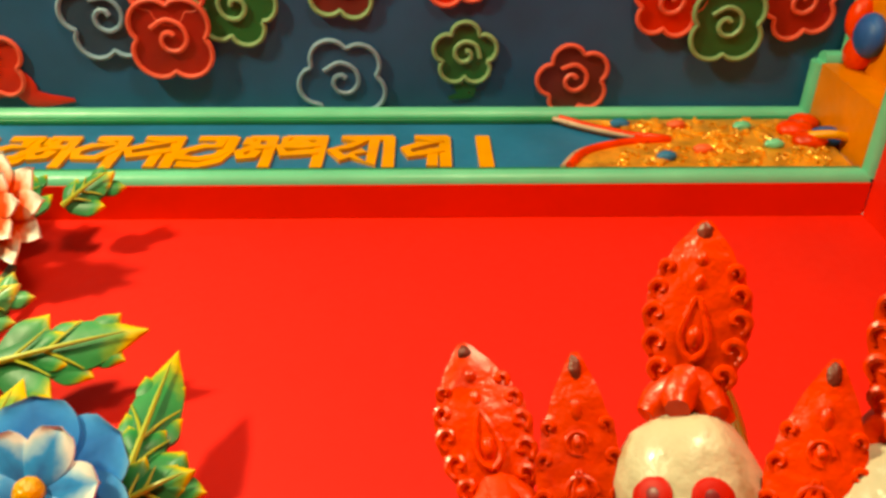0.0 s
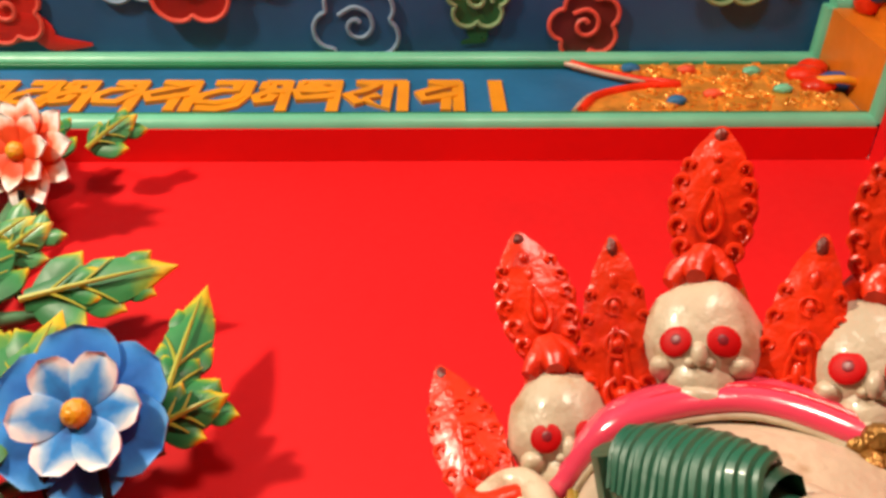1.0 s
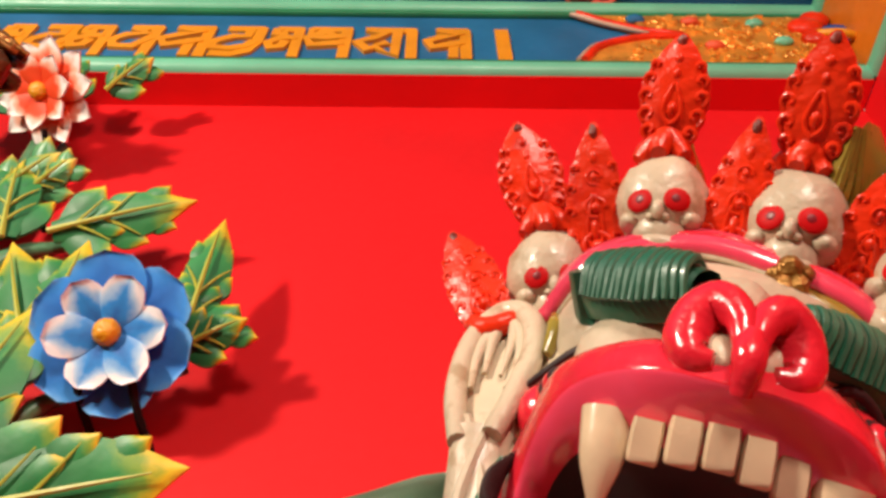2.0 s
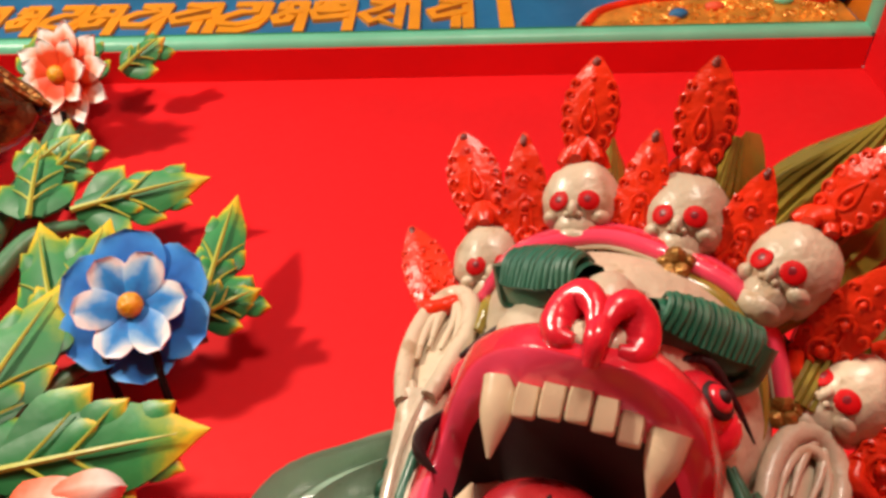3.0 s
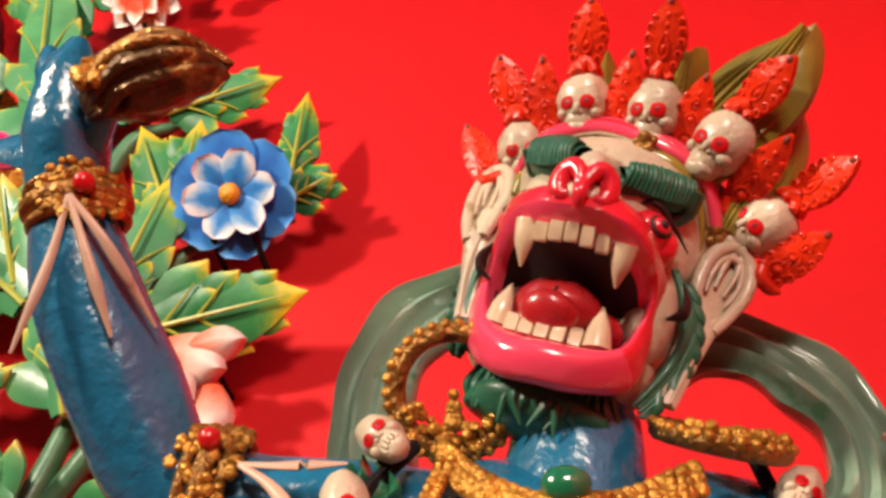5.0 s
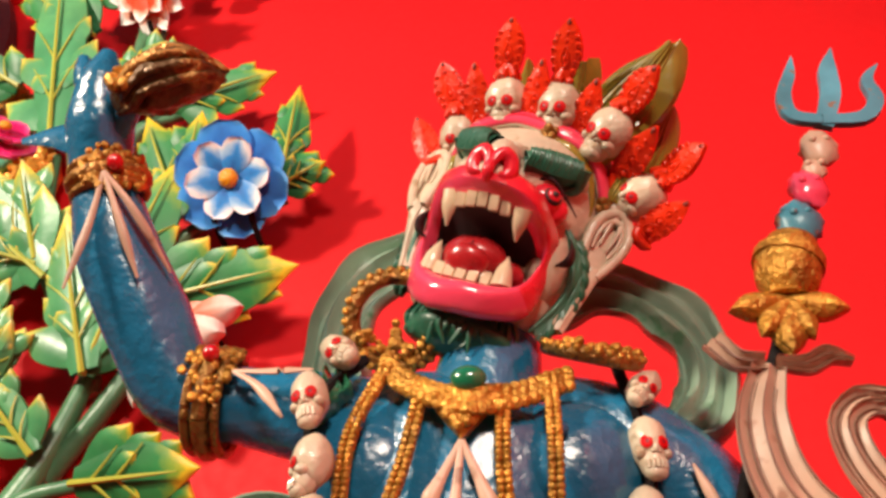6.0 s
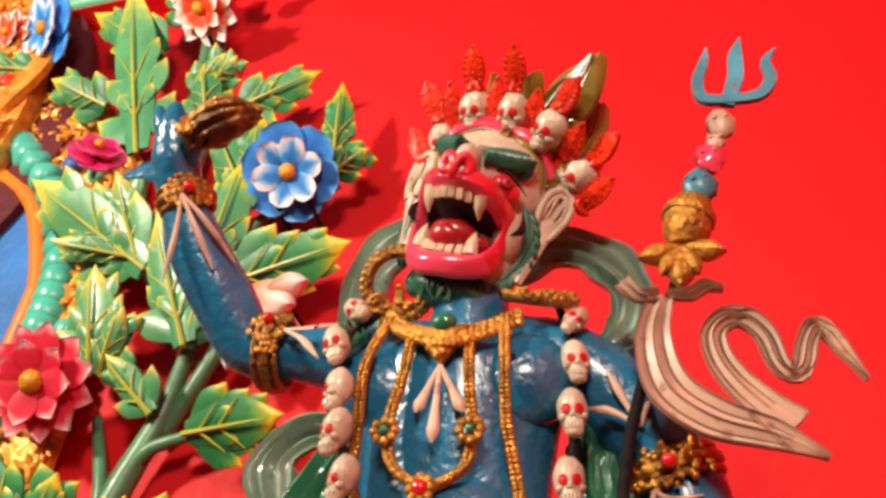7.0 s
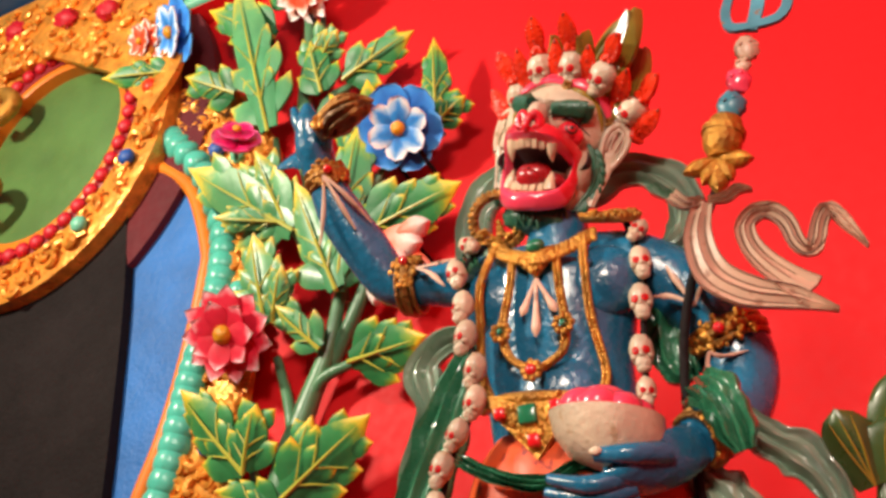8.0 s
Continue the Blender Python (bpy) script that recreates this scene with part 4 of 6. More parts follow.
def muzzle(bm, red, pink, dark):
    """The wide lips round the open mouth: gum line, crest and outer edge, lofted, with the hollow behind."""
    gum = [(-6, -27, 0), (10, -27, -1), (24, -20, -3), (34, -4, -4), (38, 20, -8), (35, 24, -24), (28, 18, -40), (12, 14, -46), (-4, 13, -47), (-20, 18, -44), (-35, 22, -36), (-43, 26, -20), (-44, 20, -3), (-42, 4, 3), (-36, -9, 6), (-24, -22, 2)]
    crest = [(-5, -38, 4), (12, -37, 4), (28, -28, 4), (38, -10, 2), (43, 12, -2), (41, 18, -22), (35, 9, -48), (15, 2, -60), (-5, 0, -62), (-25, 5, -60), (-42, 14, -48), (-49, 20, -24), (-51, 18, -1), (-48, 0, 10), (-41, -15, 14), (-25, -32, 9)]
    outer = [(-5, -31, 20), (13, -29, 20), (31, -16, 18), (40, 2, 15), (47, 25, 10), (46, 32, -12), (42, 26, -54), (18, 15, -71), (-5, 12, -74), (-28, 17, -71), (-47, 30, -54), (-56, 36, -26), (-56, 34, 4), (-51, 14, 18), (-45, -5, 25), (-27, -24, 22)]
    n = 96
    g, c, o = closed(gum, n), closed(crest, n), closed(outer, n)
    middle = Vector((-4, 14, -22))
    rows = []
    for k in range(n):
        inside = middle + (g[k] - middle) * 0.93 + Vector((0, 7, 0))
        behind = middle + (o[k] - middle) * 0.88 + Vector((0, 14, 0))
        rows.append([bm.verts.new(fp(*p)) for p in spline([inside, g[k], g[k].lerp(c[k], 0.55) + Vector((0, -3.5, 0)), c[k], c[k].lerp(o[k], 0.55) + Vector((0, -3.0, 0)), o[k], behind], 22)])
    for k in range(n):
        a, b = rows[k], rows[(k + 1) % n]
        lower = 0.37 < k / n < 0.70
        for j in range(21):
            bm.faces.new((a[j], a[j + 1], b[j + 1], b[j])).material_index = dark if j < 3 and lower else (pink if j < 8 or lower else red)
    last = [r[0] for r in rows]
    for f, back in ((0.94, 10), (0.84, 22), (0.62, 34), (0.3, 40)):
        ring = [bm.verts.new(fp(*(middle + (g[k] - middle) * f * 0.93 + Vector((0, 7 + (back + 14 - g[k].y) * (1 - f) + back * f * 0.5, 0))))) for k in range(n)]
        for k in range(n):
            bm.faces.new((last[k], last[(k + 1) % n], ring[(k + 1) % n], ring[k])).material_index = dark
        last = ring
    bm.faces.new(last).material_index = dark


def statue():
    bm = bmesh_new()
    (BL, BN, RD, PK, DK, TG, TH, BR, PU, GO, OC) = range(11)
    R3 = HEAD.to_3x3()
    X = R3 @ Vector((1, 0, 0))
    # trunk, chest and neck
    tube(bm, [(0.045, 0.245, 1.20), (0.035, 0.24, 1.33), (0.022, 0.236, 1.43), (0.020, 0.232, 1.50), (0.024, 0.230, 1.57), (0.028, 0.230, 1.615), (0.034, 0.228, 1.645), (0.04, 0.225, 1.662)],
         [0.105, 0.098, 0.084, 0.086, 0.098, 0.100, 0.076, 0.038], n=36, seg=28, mat=BL, side=(1, 0, 0), flat=0.61)
    for x, z in ((-0.034, 1.598), (0.090, 1.590)):
        ball(bm, (x, 0.203, z), (0.050, 0.031, 0.046), mat=BL, u=20, v=14)
    for x, y, z in ((-0.038, 0.166, 1.609), (0.087, 0.168, 1.601)):
        ball(bm, (x, y, z), 0.0052, mat=BL, u=10, v=8)
    ball(bm, (0.025, 0.205, 1.47), (0.055, 0.032, 0.055), mat=BL, u=20, v=14)
    tube(bm, [(0.036, 0.228, 1.635), (0.042, 0.224, 1.668), (0.046, 0.226, 1.695)], [0.044, 0.038, 0.036], n=8, seg=16, mat=BL)
    # raised arm and its hand
    tube(bm, [(-0.03, 0.228, 1.632), (-0.075, 0.222, 1.643), (-0.125, 0.212, 1.650), (-0.174, 0.205, 1.662), (-0.201, 0.180, 1.708), (-0.224, 0.152, 1.755), (-0.238, 0.122, 1.812)],
         [0.038, 0.033, 0.027, 0.029, 0.032, 0.030, 0.021], n=34, seg=18, mat=BL)
    tube(bm, [(-0.238, 0.122, 1.808), (-0.238, 0.104, 1.835), (-0.237, 0.088, 1.865), (-0.236, 0.080, 1.890)], [0.023, 0.025, 0.018, 0.006], n=14, seg=14, mat=BL)
    for pts, r in (([(-0.222, 0.105, 1.825), (-0.205, 0.085, 1.845), (-0.190, 0.078, 1.852)], [0.010, 0.009, 0.006]), ([(-0.245, 0.11, 1.85), (-0.262, 0.10, 1.885), (-0.27, 0.098, 1.91)], [0.011, 0.010, 0.005])):
        tube(bm, pts, r, n=10, seg=10, mat=BL)
    tube(bm, [(-0.235, 0.112, 1.818), (-0.262, 0.105, 1.825), (-0.292, 0.100, 1.818)], [0.018, 0.017, 0.004], n=12, seg=10, mat=BL, side=(0.3, 0.2, 1), flat=0.3)
    # lowered arm and its hand under the bowl
    tube(bm, [(0.085, 0.232, 1.63), (0.125, 0.232, 1.618), (0.165, 0.236, 1.585), (0.198, 0.246, 1.535), (0.213, 0.252, 1.485), (0.203, 0.235, 1.435), (0.183, 0.200, 1.402), (0.160, 0.165, 1.383)],
         [0.040, 0.040, 0.040, 0.040, 0.038, 0.033, 0.028, 0.022], n=36, seg=18, mat=BL)
    tube(bm, [(0.165, 0.170, 1.385), (0.140, 0.140, 1.366), (0.110, 0.118, 1.352), (0.085, 0.112, 1.350)], [0.021, 0.026, 0.026, 0.014], n=14, seg=14, mat=BL, side=(0.5, 0.6, 0), flat=0.6)
    for k, (z0, x1) in enumerate(((1.345, 0.035), (1.336, 0.028), (1.328, 0.036), (1.321, 0.048))):
        tube(bm, [(0.108, 0.112 + 0.008 * k, z0 + 0.004), (0.074, 0.098 + 0.010 * k, z0 - 0.003), (x1, 0.104 + 0.012 * k, z0 + 0.010)], [0.0095, 0.0088, 0.005], n=12, seg=10, mat=BL)
    tube(bm, [(0.140, 0.122, 1.366), (0.115, 0.094, 1.362), (0.083, 0.092, 1.366)], [0.011, 0.0095, 0.0065], n=12, seg=10, mat=BL)
    ball(bm, (0.086, 0.085, 1.367), (0.006, 0.003, 0.004), mat=BN, u=8, v=6)
    # skull, brow and cheeks
    F3 = FACE.to_3x3()

    def lump(x, y, z, rx, ry, rz, mat, u=24, v=16, turn=None, bumpy=0.0):
        ball(bm, fp(x, y, z), (rx / 1000, ry / 1000, rz / 1000), F3 @ turn if turn else F3, mat, u, v, bumpy, 5)

    lump(2, 52, 58, 65, 54, 64, BN, 40, 28)
    lump(1, 24, 70, 55, 32, 40, BN, 36, 24)
    lump(-4, 60, 4, 52, 34, 60, BN, 28, 20)
    for s in (-1, 1):
        cx, cz = (37, 4) if s > 0 else (-45, 10)
        lump(cx + 3 * s, 47 if s > 0 else 54, cz, 17, 28, 36, BN, 24, 18)
        lump(cx - 4 * s, 56, cz - 28, 18, 22, 32, BN, 22, 16)
        lump(-4 + 18 * s, 4 + (s < 0) * 5, 46, 22, 18, 20, BN, 20, 14)
    lump(-4, 56, -44, 42, 26, 26, BN, 26, 18)
    lump(-4, -16, 40, 13, 20, 16, BN, 20, 14)
    # wrinkles over the nose
    for k in range(4):
        tube(bm, fs([(-18 + 2 * k, -18 + 4 * k, 50 + 6 * k), (-4, -27 + 6 * k, 44 + 8 * k), (10 - k, -20 + 4 * k, 47 + 7 * k)]), [0.0010, 0.0032, 0.0010], n=14, seg=8, mat=BN)
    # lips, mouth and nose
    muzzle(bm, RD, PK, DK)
    lump(-4, -8, 20, 30, 20, 11, RD, 28, 18)
    lump(-4, -27, 18, 17, 12, 15, RD, 28, 20)
    lump(-4, -22, 31, 9, 14, 10, RD, 22, 16)
    for s in (-1, 1):
        lump(-3.5 + 11.5 * s, -31, 17, 7.0, 9.0, 11, RD, 22, 16)
        tube(bm, fs([(-3.5 + s * x, y, z) for x, y, z in ((0.8, -41, 5), (1.4, -43.5, 12), (3.0, -44, 19), (7, -42.5, 24), (11.2, -38.5, 22), (12.8, -36, 15), (10.5, -36.5, 9.5), (6.5, -38, 8.5))]), [0.0024, 0.0030, 0.0042, 0.0056, 0.0062, 0.0060, 0.0046, 0.0024], n=34, seg=14, mat=RD)
        lump(-3.5 + 5.4 * s, -36.5, 14.0, 4.4, 3.2, 6.4, BN, 14, 10, Matrix.Rotation(0.3 * s, 3, "Y"))
    tube(bm, fs([(-3.5, -43, 13), (-3.5, -43, 6), (-3.5, -37, 1)]), [0.0042, 0.0040, 0.0024], n=12, seg=10, mat=RD)
    # tongue
    lump(-5, 20, -25, 25, 20, 16, TG, 36, 24, Matrix.Rotation(-0.65, 3, "X"), 0.07)
    lump(-8, 12, -33, 17, 15, 10, TG, 28, 18, Matrix.Rotation(-0.5, 3, "X"), 0.05)
    # near-black line laid on the tongue for the shade in its crease
    tube(bm, fs([(-8, -1, -30), (-7, 2, -21), (-5, 9, -12)]), [0.0003, 0.0009, 0.0004], n=14, seg=6, mat=DK)
    lump(20, 26, -27, 11, 12, 8, TG, 20, 14, Matrix.Rotation(-0.4, 3, "X"))
    # teeth
    for k in range(5):
        x = -20.5 + 8.1 * k
        y = -25.5 + 0.017 * (x + 4) ** 2
        block_tooth(bm, fp(x, y - 1.5, 0.5), fp(x + 0.3, y + 5.5, -7.5 - 0.6 * (k % 2)), 0.0038, 0.0032, TH)
    tooth(bm, fp(-30, -16, 5), fp(-28, -3.4, -17), [0.0066, 0.0054, 0.0007], TH)
    tooth(bm, fp(23.5, -20, -1), fp(22.4, -2, -16.5), [0.0068, 0.0055, 0.0007], TH)
    tooth(bm, fp(-35, 18, -42), fp(-33, 15, -16), [0.0068, 0.0058, 0.0007], TH)
    tooth(bm, fp(20, 13, -46), fp(18, 13, -19), [0.0080, 0.0062, 0.0007], TH)
    for k in range(5):
        x = -26 + 8.6 * k
        y = 9.5 + 0.012 * (x + 6) ** 2
        block_tooth(bm, fp(x, y + 1, -50 + 0.008 * (x + 6) ** 2), fp(x, y + 1.5, -38.5 + 0.008 * (x + 6) ** 2 - 1.2 * (k % 2)), 0.0040, 0.0034, TH)
    # eyes with painted rings, brows
    for s, ex, ey, ez in ((1, 32, -2, 28), (-1, -40, 13, 34)):
        turn = Matrix.Rotation(0.62 * s, 3, "Z")
        lump(ex, ey + 2, ez, 13.5, 10.5, 12, RD, 22, 16, turn)
        lump(ex + 6 * s, ey + 12, ez - 2, 10, 12, 11, RD, 18, 12, turn)
        for r, d, mi in ((7.6, 8.0, PU), (5.6, 9.4, RD), (3.0, 10.8, PU)):
            lump(ex + (d + 1) * s * 0.56, ey + 2 - d * 0.82, ez - 1, r, 2.6, r * 0.92, mi, 18, 10, turn)
        tube(bm, fs([(ex - 13 * s, ey - 6, ez + 8), (ex, ey - 7, ez + 13), (ex + 12 * s, ey + 4, ez + 8), (ex + 22 * s, ey + 16, ez + 2)]), [0.0010, 0.0018, 0.0014, 0.0004], n=18, seg=8, mat=PU)
    for s, bi, bo, low, wide in ((1, (11, -19, 47), (52, -2, 62), (48, 8, 52), 0.023), (-1, (-13, -23, 52), (-47, -4, 72), (-41, 8, 64), 0.026)):
        b3, o3 = fp(*bi), fp(*bo)
        m = facing(b3, o3, F3 @ Vector((0.35 * s, -1, 0.10)))
        ln = (o3 - b3).length
        blade(bm, m, ln, wide, 0.008, curl=-0.006, base=0.66, point=0.32, mat=BR, nu=16, nv=10)
        for k in range(16):
            u = 0.02 + 0.058 * k
            h = wide * 0.52 * min(1, 0.66 + u) * math.cos(max(0, u - 0.6) * 2.4)
            up = 1 if s > 0 else -1
            tube(bm, [m @ Vector((ln * (u - 0.03), -0.002 + 0.006 * u * u, -h * up)), m @ Vector((ln * u + 0.001, -0.0078 + 0.006 * u * u, -0.3 * h * up)), m @ Vector((ln * (u + 0.035), -0.0080 + 0.006 * u * u, 0.4 * h * up)), m @ Vector((ln * (u + 0.10), -0.001 + 0.006 * u * u, h * up * 1.05))], [0.0010, 0.0013 + 0.0005 * (k % 3), 0.0012 + 0.0004 * (k % 2), 0.0005], n=12, seg=7, mat=BR)
        tube(bm, [o3, fp(*low), fp(low[0] - 7 * s, low[1] - 2, low[2] - 8)], [0.008, 0.0075, 0.002], n=10, seg=10, mat=BR, flat=0.6)
    # side whiskers, painted patch and beard
    for s, edge in ((1, [(50, 22, 27), (60, 29, 12), (64, 36, -8), (59, 41, -30), (46, 40, -56)]), (-1, [(-56, 20, 12), (-60, 24, -4), (-60, 28, -20), (-57, 31, -36), (-50, 34, -52)])):
        line = [Vector(p) for p in spline(edge, 9)]
        for j in range(6):
            lock = [p + Vector((s * (1.4 * j - 3 + 0.35 * math.sin(1.7 * i + j)), 1.2 * j + 3.0 + 0.3 * math.sin(2.3 * i + 2 * j), 2.0 * math.sin(1.1 * j))) for i, p in enumerate(line)]
            tube(bm, [fp(*p) for p in lock], [0.0008, 0.0024, 0.0030, 0.0030, 0.0024, 0.0010], n=30, seg=8, mat=BR)
        for i in range(1, 8):
            p, q = line[i], line[i + 1]
            tube(bm, [fp(*(p + Vector((3 * s, 7, 3)))), fp(*(p.lerp(q, 0.5) + Vector((7 * s, 8, 0)))), fp(*(q + Vector((7 * s, 11, 0))))], [0.0036, 0.0034, 0.0012], n=9, seg=8, mat=BR, flat=0.6)
        cx = edge[2][0] - 7 * s
        tube(bm, fs([(cx - 2 * s, 15, 10), (cx + 2 * s, 16, -1), (cx + 1 * s, 16, -10), (cx - 7 * s, 17, -15)]), [0.0008, 0.0048, 0.0052, 0.0008], n=16, seg=10, mat=PU, side=F3 @ Vector((0.3, 1, 0)), flat=0.45)
    lump(-4, 50, -70, 40, 24, 16, BR, 30, 18, None, 0.12)
    for k in range(19):
        u = (k - 9) / 9
        tube(bm, fs([(-4 + 36 * u, 30 + 14 * u * u, -64 + 9 * u * u), (-4 + 40 * u + 2 * math.sin(7 * k), 29 + 16 * u * u, -75 + 9 * u * u), (-4 + 38 * u + 5 * math.sin(3 * k), 34 + 13 * u * u, -86 + 12 * u * u + 4 * math.sin(5 * k))]), [0.0026, 0.0032 + 0.0008 * math.sin(2 * k), 0.0006], n=9, seg=7, mat=BR)
    # brow band and long ears
    band_at = [(-60, 36, 86), (-47, 14, 99), (-16, 4, 110), (14, 1, 104), (40, 5, 97), (57, 18, 88), (67, 33, 70)]
    tube(bm, fs(band_at), 0.0095, n=48, seg=14, mat=PK, side=F3 @ Vector((0, 0.35, 1)), flat=0.5)
    tube(bm, fs([(x * 0.985, y - 4.0, z - 1.5) for x, y, z in band_at]), 0.0018, n=48, seg=8, mat=RD)
    tube(bm, fs([(x * 0.97, y - 1.0, z - 9.0) for x, y, z in band_at]), 0.0012, n=48, seg=8, mat=BN)
    tube(bm, fs([(14, 0, 93), (36, 3, 87), (52, 16, 77), (59, 29, 58), (58, 36, 40)]), [0.003, 0.0050, 0.0056, 0.0050, 0.003], n=30, seg=10, mat=OC, side=F3 @ Vector((0, 0.35, 1)), flat=0.5)
    tube(bm, fs([(-54, 26, 78), (-52, 20, 66), (-53, 20, 54)]), [0.003, 0.0050, 0.002], n=12, seg=10, mat=OC, flat=0.6)
    for s, top, low, end, half in ((1, (80, 43, 61), (68, 50, 6), (59, 50, -46), 0.0145), (-1, (-69, 38, 82), (-63, 30, 16), (-57, 34, -34), 0.0130)):
        t3, l3 = fp(*top), fp(*low)
        m = facing(l3, t3, F3 @ Vector((0.45 * s, -1, -0.15)))
        ln = (t3 - l3).length
        blade(bm, m, ln, half * 2.0, 0.004, base=0.45, point=0.40, mat=BN, nu=16, nv=10, cup=-0.003)
        rim = [(0.0, 0.42), (0.3, 0.86), (0.6, 1.0), (0.85, 0.82), (0.99, 0.25), (0.97, -0.35), (0.8, -0.84), (0.55, -0.96), (0.25, -0.7), (0.02, -0.4)]
        tube(bm, [m @ Vector((ln * u, -0.006, half * v)) for u, v in rim], [0.0034, 0.0042, 0.0046, 0.0042, 0.0034], n=44, seg=10, mat=BN)
        for sc, up in ((0.62, 0.16), (0.30, 0.26)):
            tube(bm, [m @ Vector((ln * (up + (u * 0.72)), -0.006, half * v * sc)) for u, v in rim[1:9]], [0.0010, 0.0024, 0.0026, 0.0022, 0.0008], n=30, seg=8, mat=BN)
        tube(bm, [m @ Vector((ln * 0.10, -0.003, 0)), l3.lerp(fp(*end), 0.35), fp(*end)], [0.0095, 0.0082, 0.0058], n=16, seg=12, mat=BN, side=F3 @ Vector((1, 0, 0)), flat=0.55)
        for d in (-0.35, 0.35):
            tube(bm, [m @ Vector((ln * 0.16, -0.0065, d * half)), l3.lerp(fp(*end), 0.35) + F3 @ Vector((d * 0.010, -0.0042, 0)), fp(*end) + F3 @ Vector((d * 0.008, -0.003, 0))], [0.0016, 0.0020, 0.0010], n=16, seg=7, mat=BN)
    # skirt below the belt
    tube(bm, [(0.030, 0.235, 1.425), (0.028, 0.232, 1.38), (0.035, 0.235, 1.30), (0.04, 0.24, 1.205)], [0.092, 0.120, 0.140, 0.150], n=16, seg=40, mat=9, side=(1, 0, 0), flat=0.62, ripple=0.035, ripples=11)
    return tagged(mesh_object("statue", bm, [BODY_BLUE, BONE, FACE_RED, LIP_PINK, DARK, TONGUE, TOOTH, BROW, PUPIL, TIGER, OLIVE]), "glossy painted statue with blue body, fanged red-mouthed head and raised arm", "statue")


statue()
bm = bmesh_new()
box(bm, (-1.9, -0.02, 0.0), (0.90, WALL - 0.005, 1.20), 0.01)
tagged(mesh_object("altar", bm, CRIMSON), "dark red painted altar block under the statue", "altar")


# ---- skulls, flames and the crown ----
def skull_mesh(bm, m, s, jaw=True):
    """A small moulded skull of height s facing local -y: cranium, cheeks, jaw, red sockets with dark pupils."""
    def at(x, y, z):
        return m @ Vector((x * s, y * s, z * s))
    r = m.to_3x3()
    ball(bm, at(0, 0, 0.08), ((0.37 - 0.04 * jaw) * s, 0.37 * s, 0.42 * s), r, 0, 18, 14, 0.09, 7)
    ball(bm, at(0, -0.09, -0.22), (0.23 * s, 0.24 * s, 0.25 * s), r, 0, 14, 10, 0.06, 8)
    for q in (-1, 1):
        ball(bm, at(0.21 * q, -0.17, -0.13), (0.10 * s, 0.13 * s, 0.08 * s), r, 0, 12, 9)
        ball(bm, at(0.138 * q, -0.326, -0.01), (0.104 * s, 0.026 * s, 0.098 * s), r @ Matrix.Rotation(0.36 * q, 3, "Z"), 1, 18, 10)
        ball(bm, at(0.134 * q, -0.352, -0.008), (0.036 * s, 0.006 * s, 0.036 * s), r @ Matrix.Rotation(0.36 * q, 3, "Z"), 2, 10, 6)
        ball(bm, at(0.055 * q, -0.32, -0.14), (0.035 * s, 0.03 * s, 0.03 * s), r, 0, 8, 6)
    ball(bm, at(0, -0.34, -0.09), (0.05 * s, 0.05 * s, 0.08 * s), r, 0, 8, 6)
    ball(bm, at(0, -0.18, -0.34 - 0.06 * jaw), (0.20 * s, 0.16 * s, 0.12 * s), r, 0, 12, 8, 0.12, 12)
    if jaw:
        for k in range(5):
            tube(bm, [at(0.07 * (k - 2), -0.335 + 0.014 * (k - 2) ** 2, -0.26), at(0.07 * (k - 2), -0.345 + 0.014 * (k - 2) ** 2, -0.32), at(0.07 * (k - 2), -0.335 + 0.014 * (k - 2) ** 2, -0.38)], 0.03 * s, n=4, seg=6)


SKULL_MATS = [BONE, SOCKET, CRIMSON]


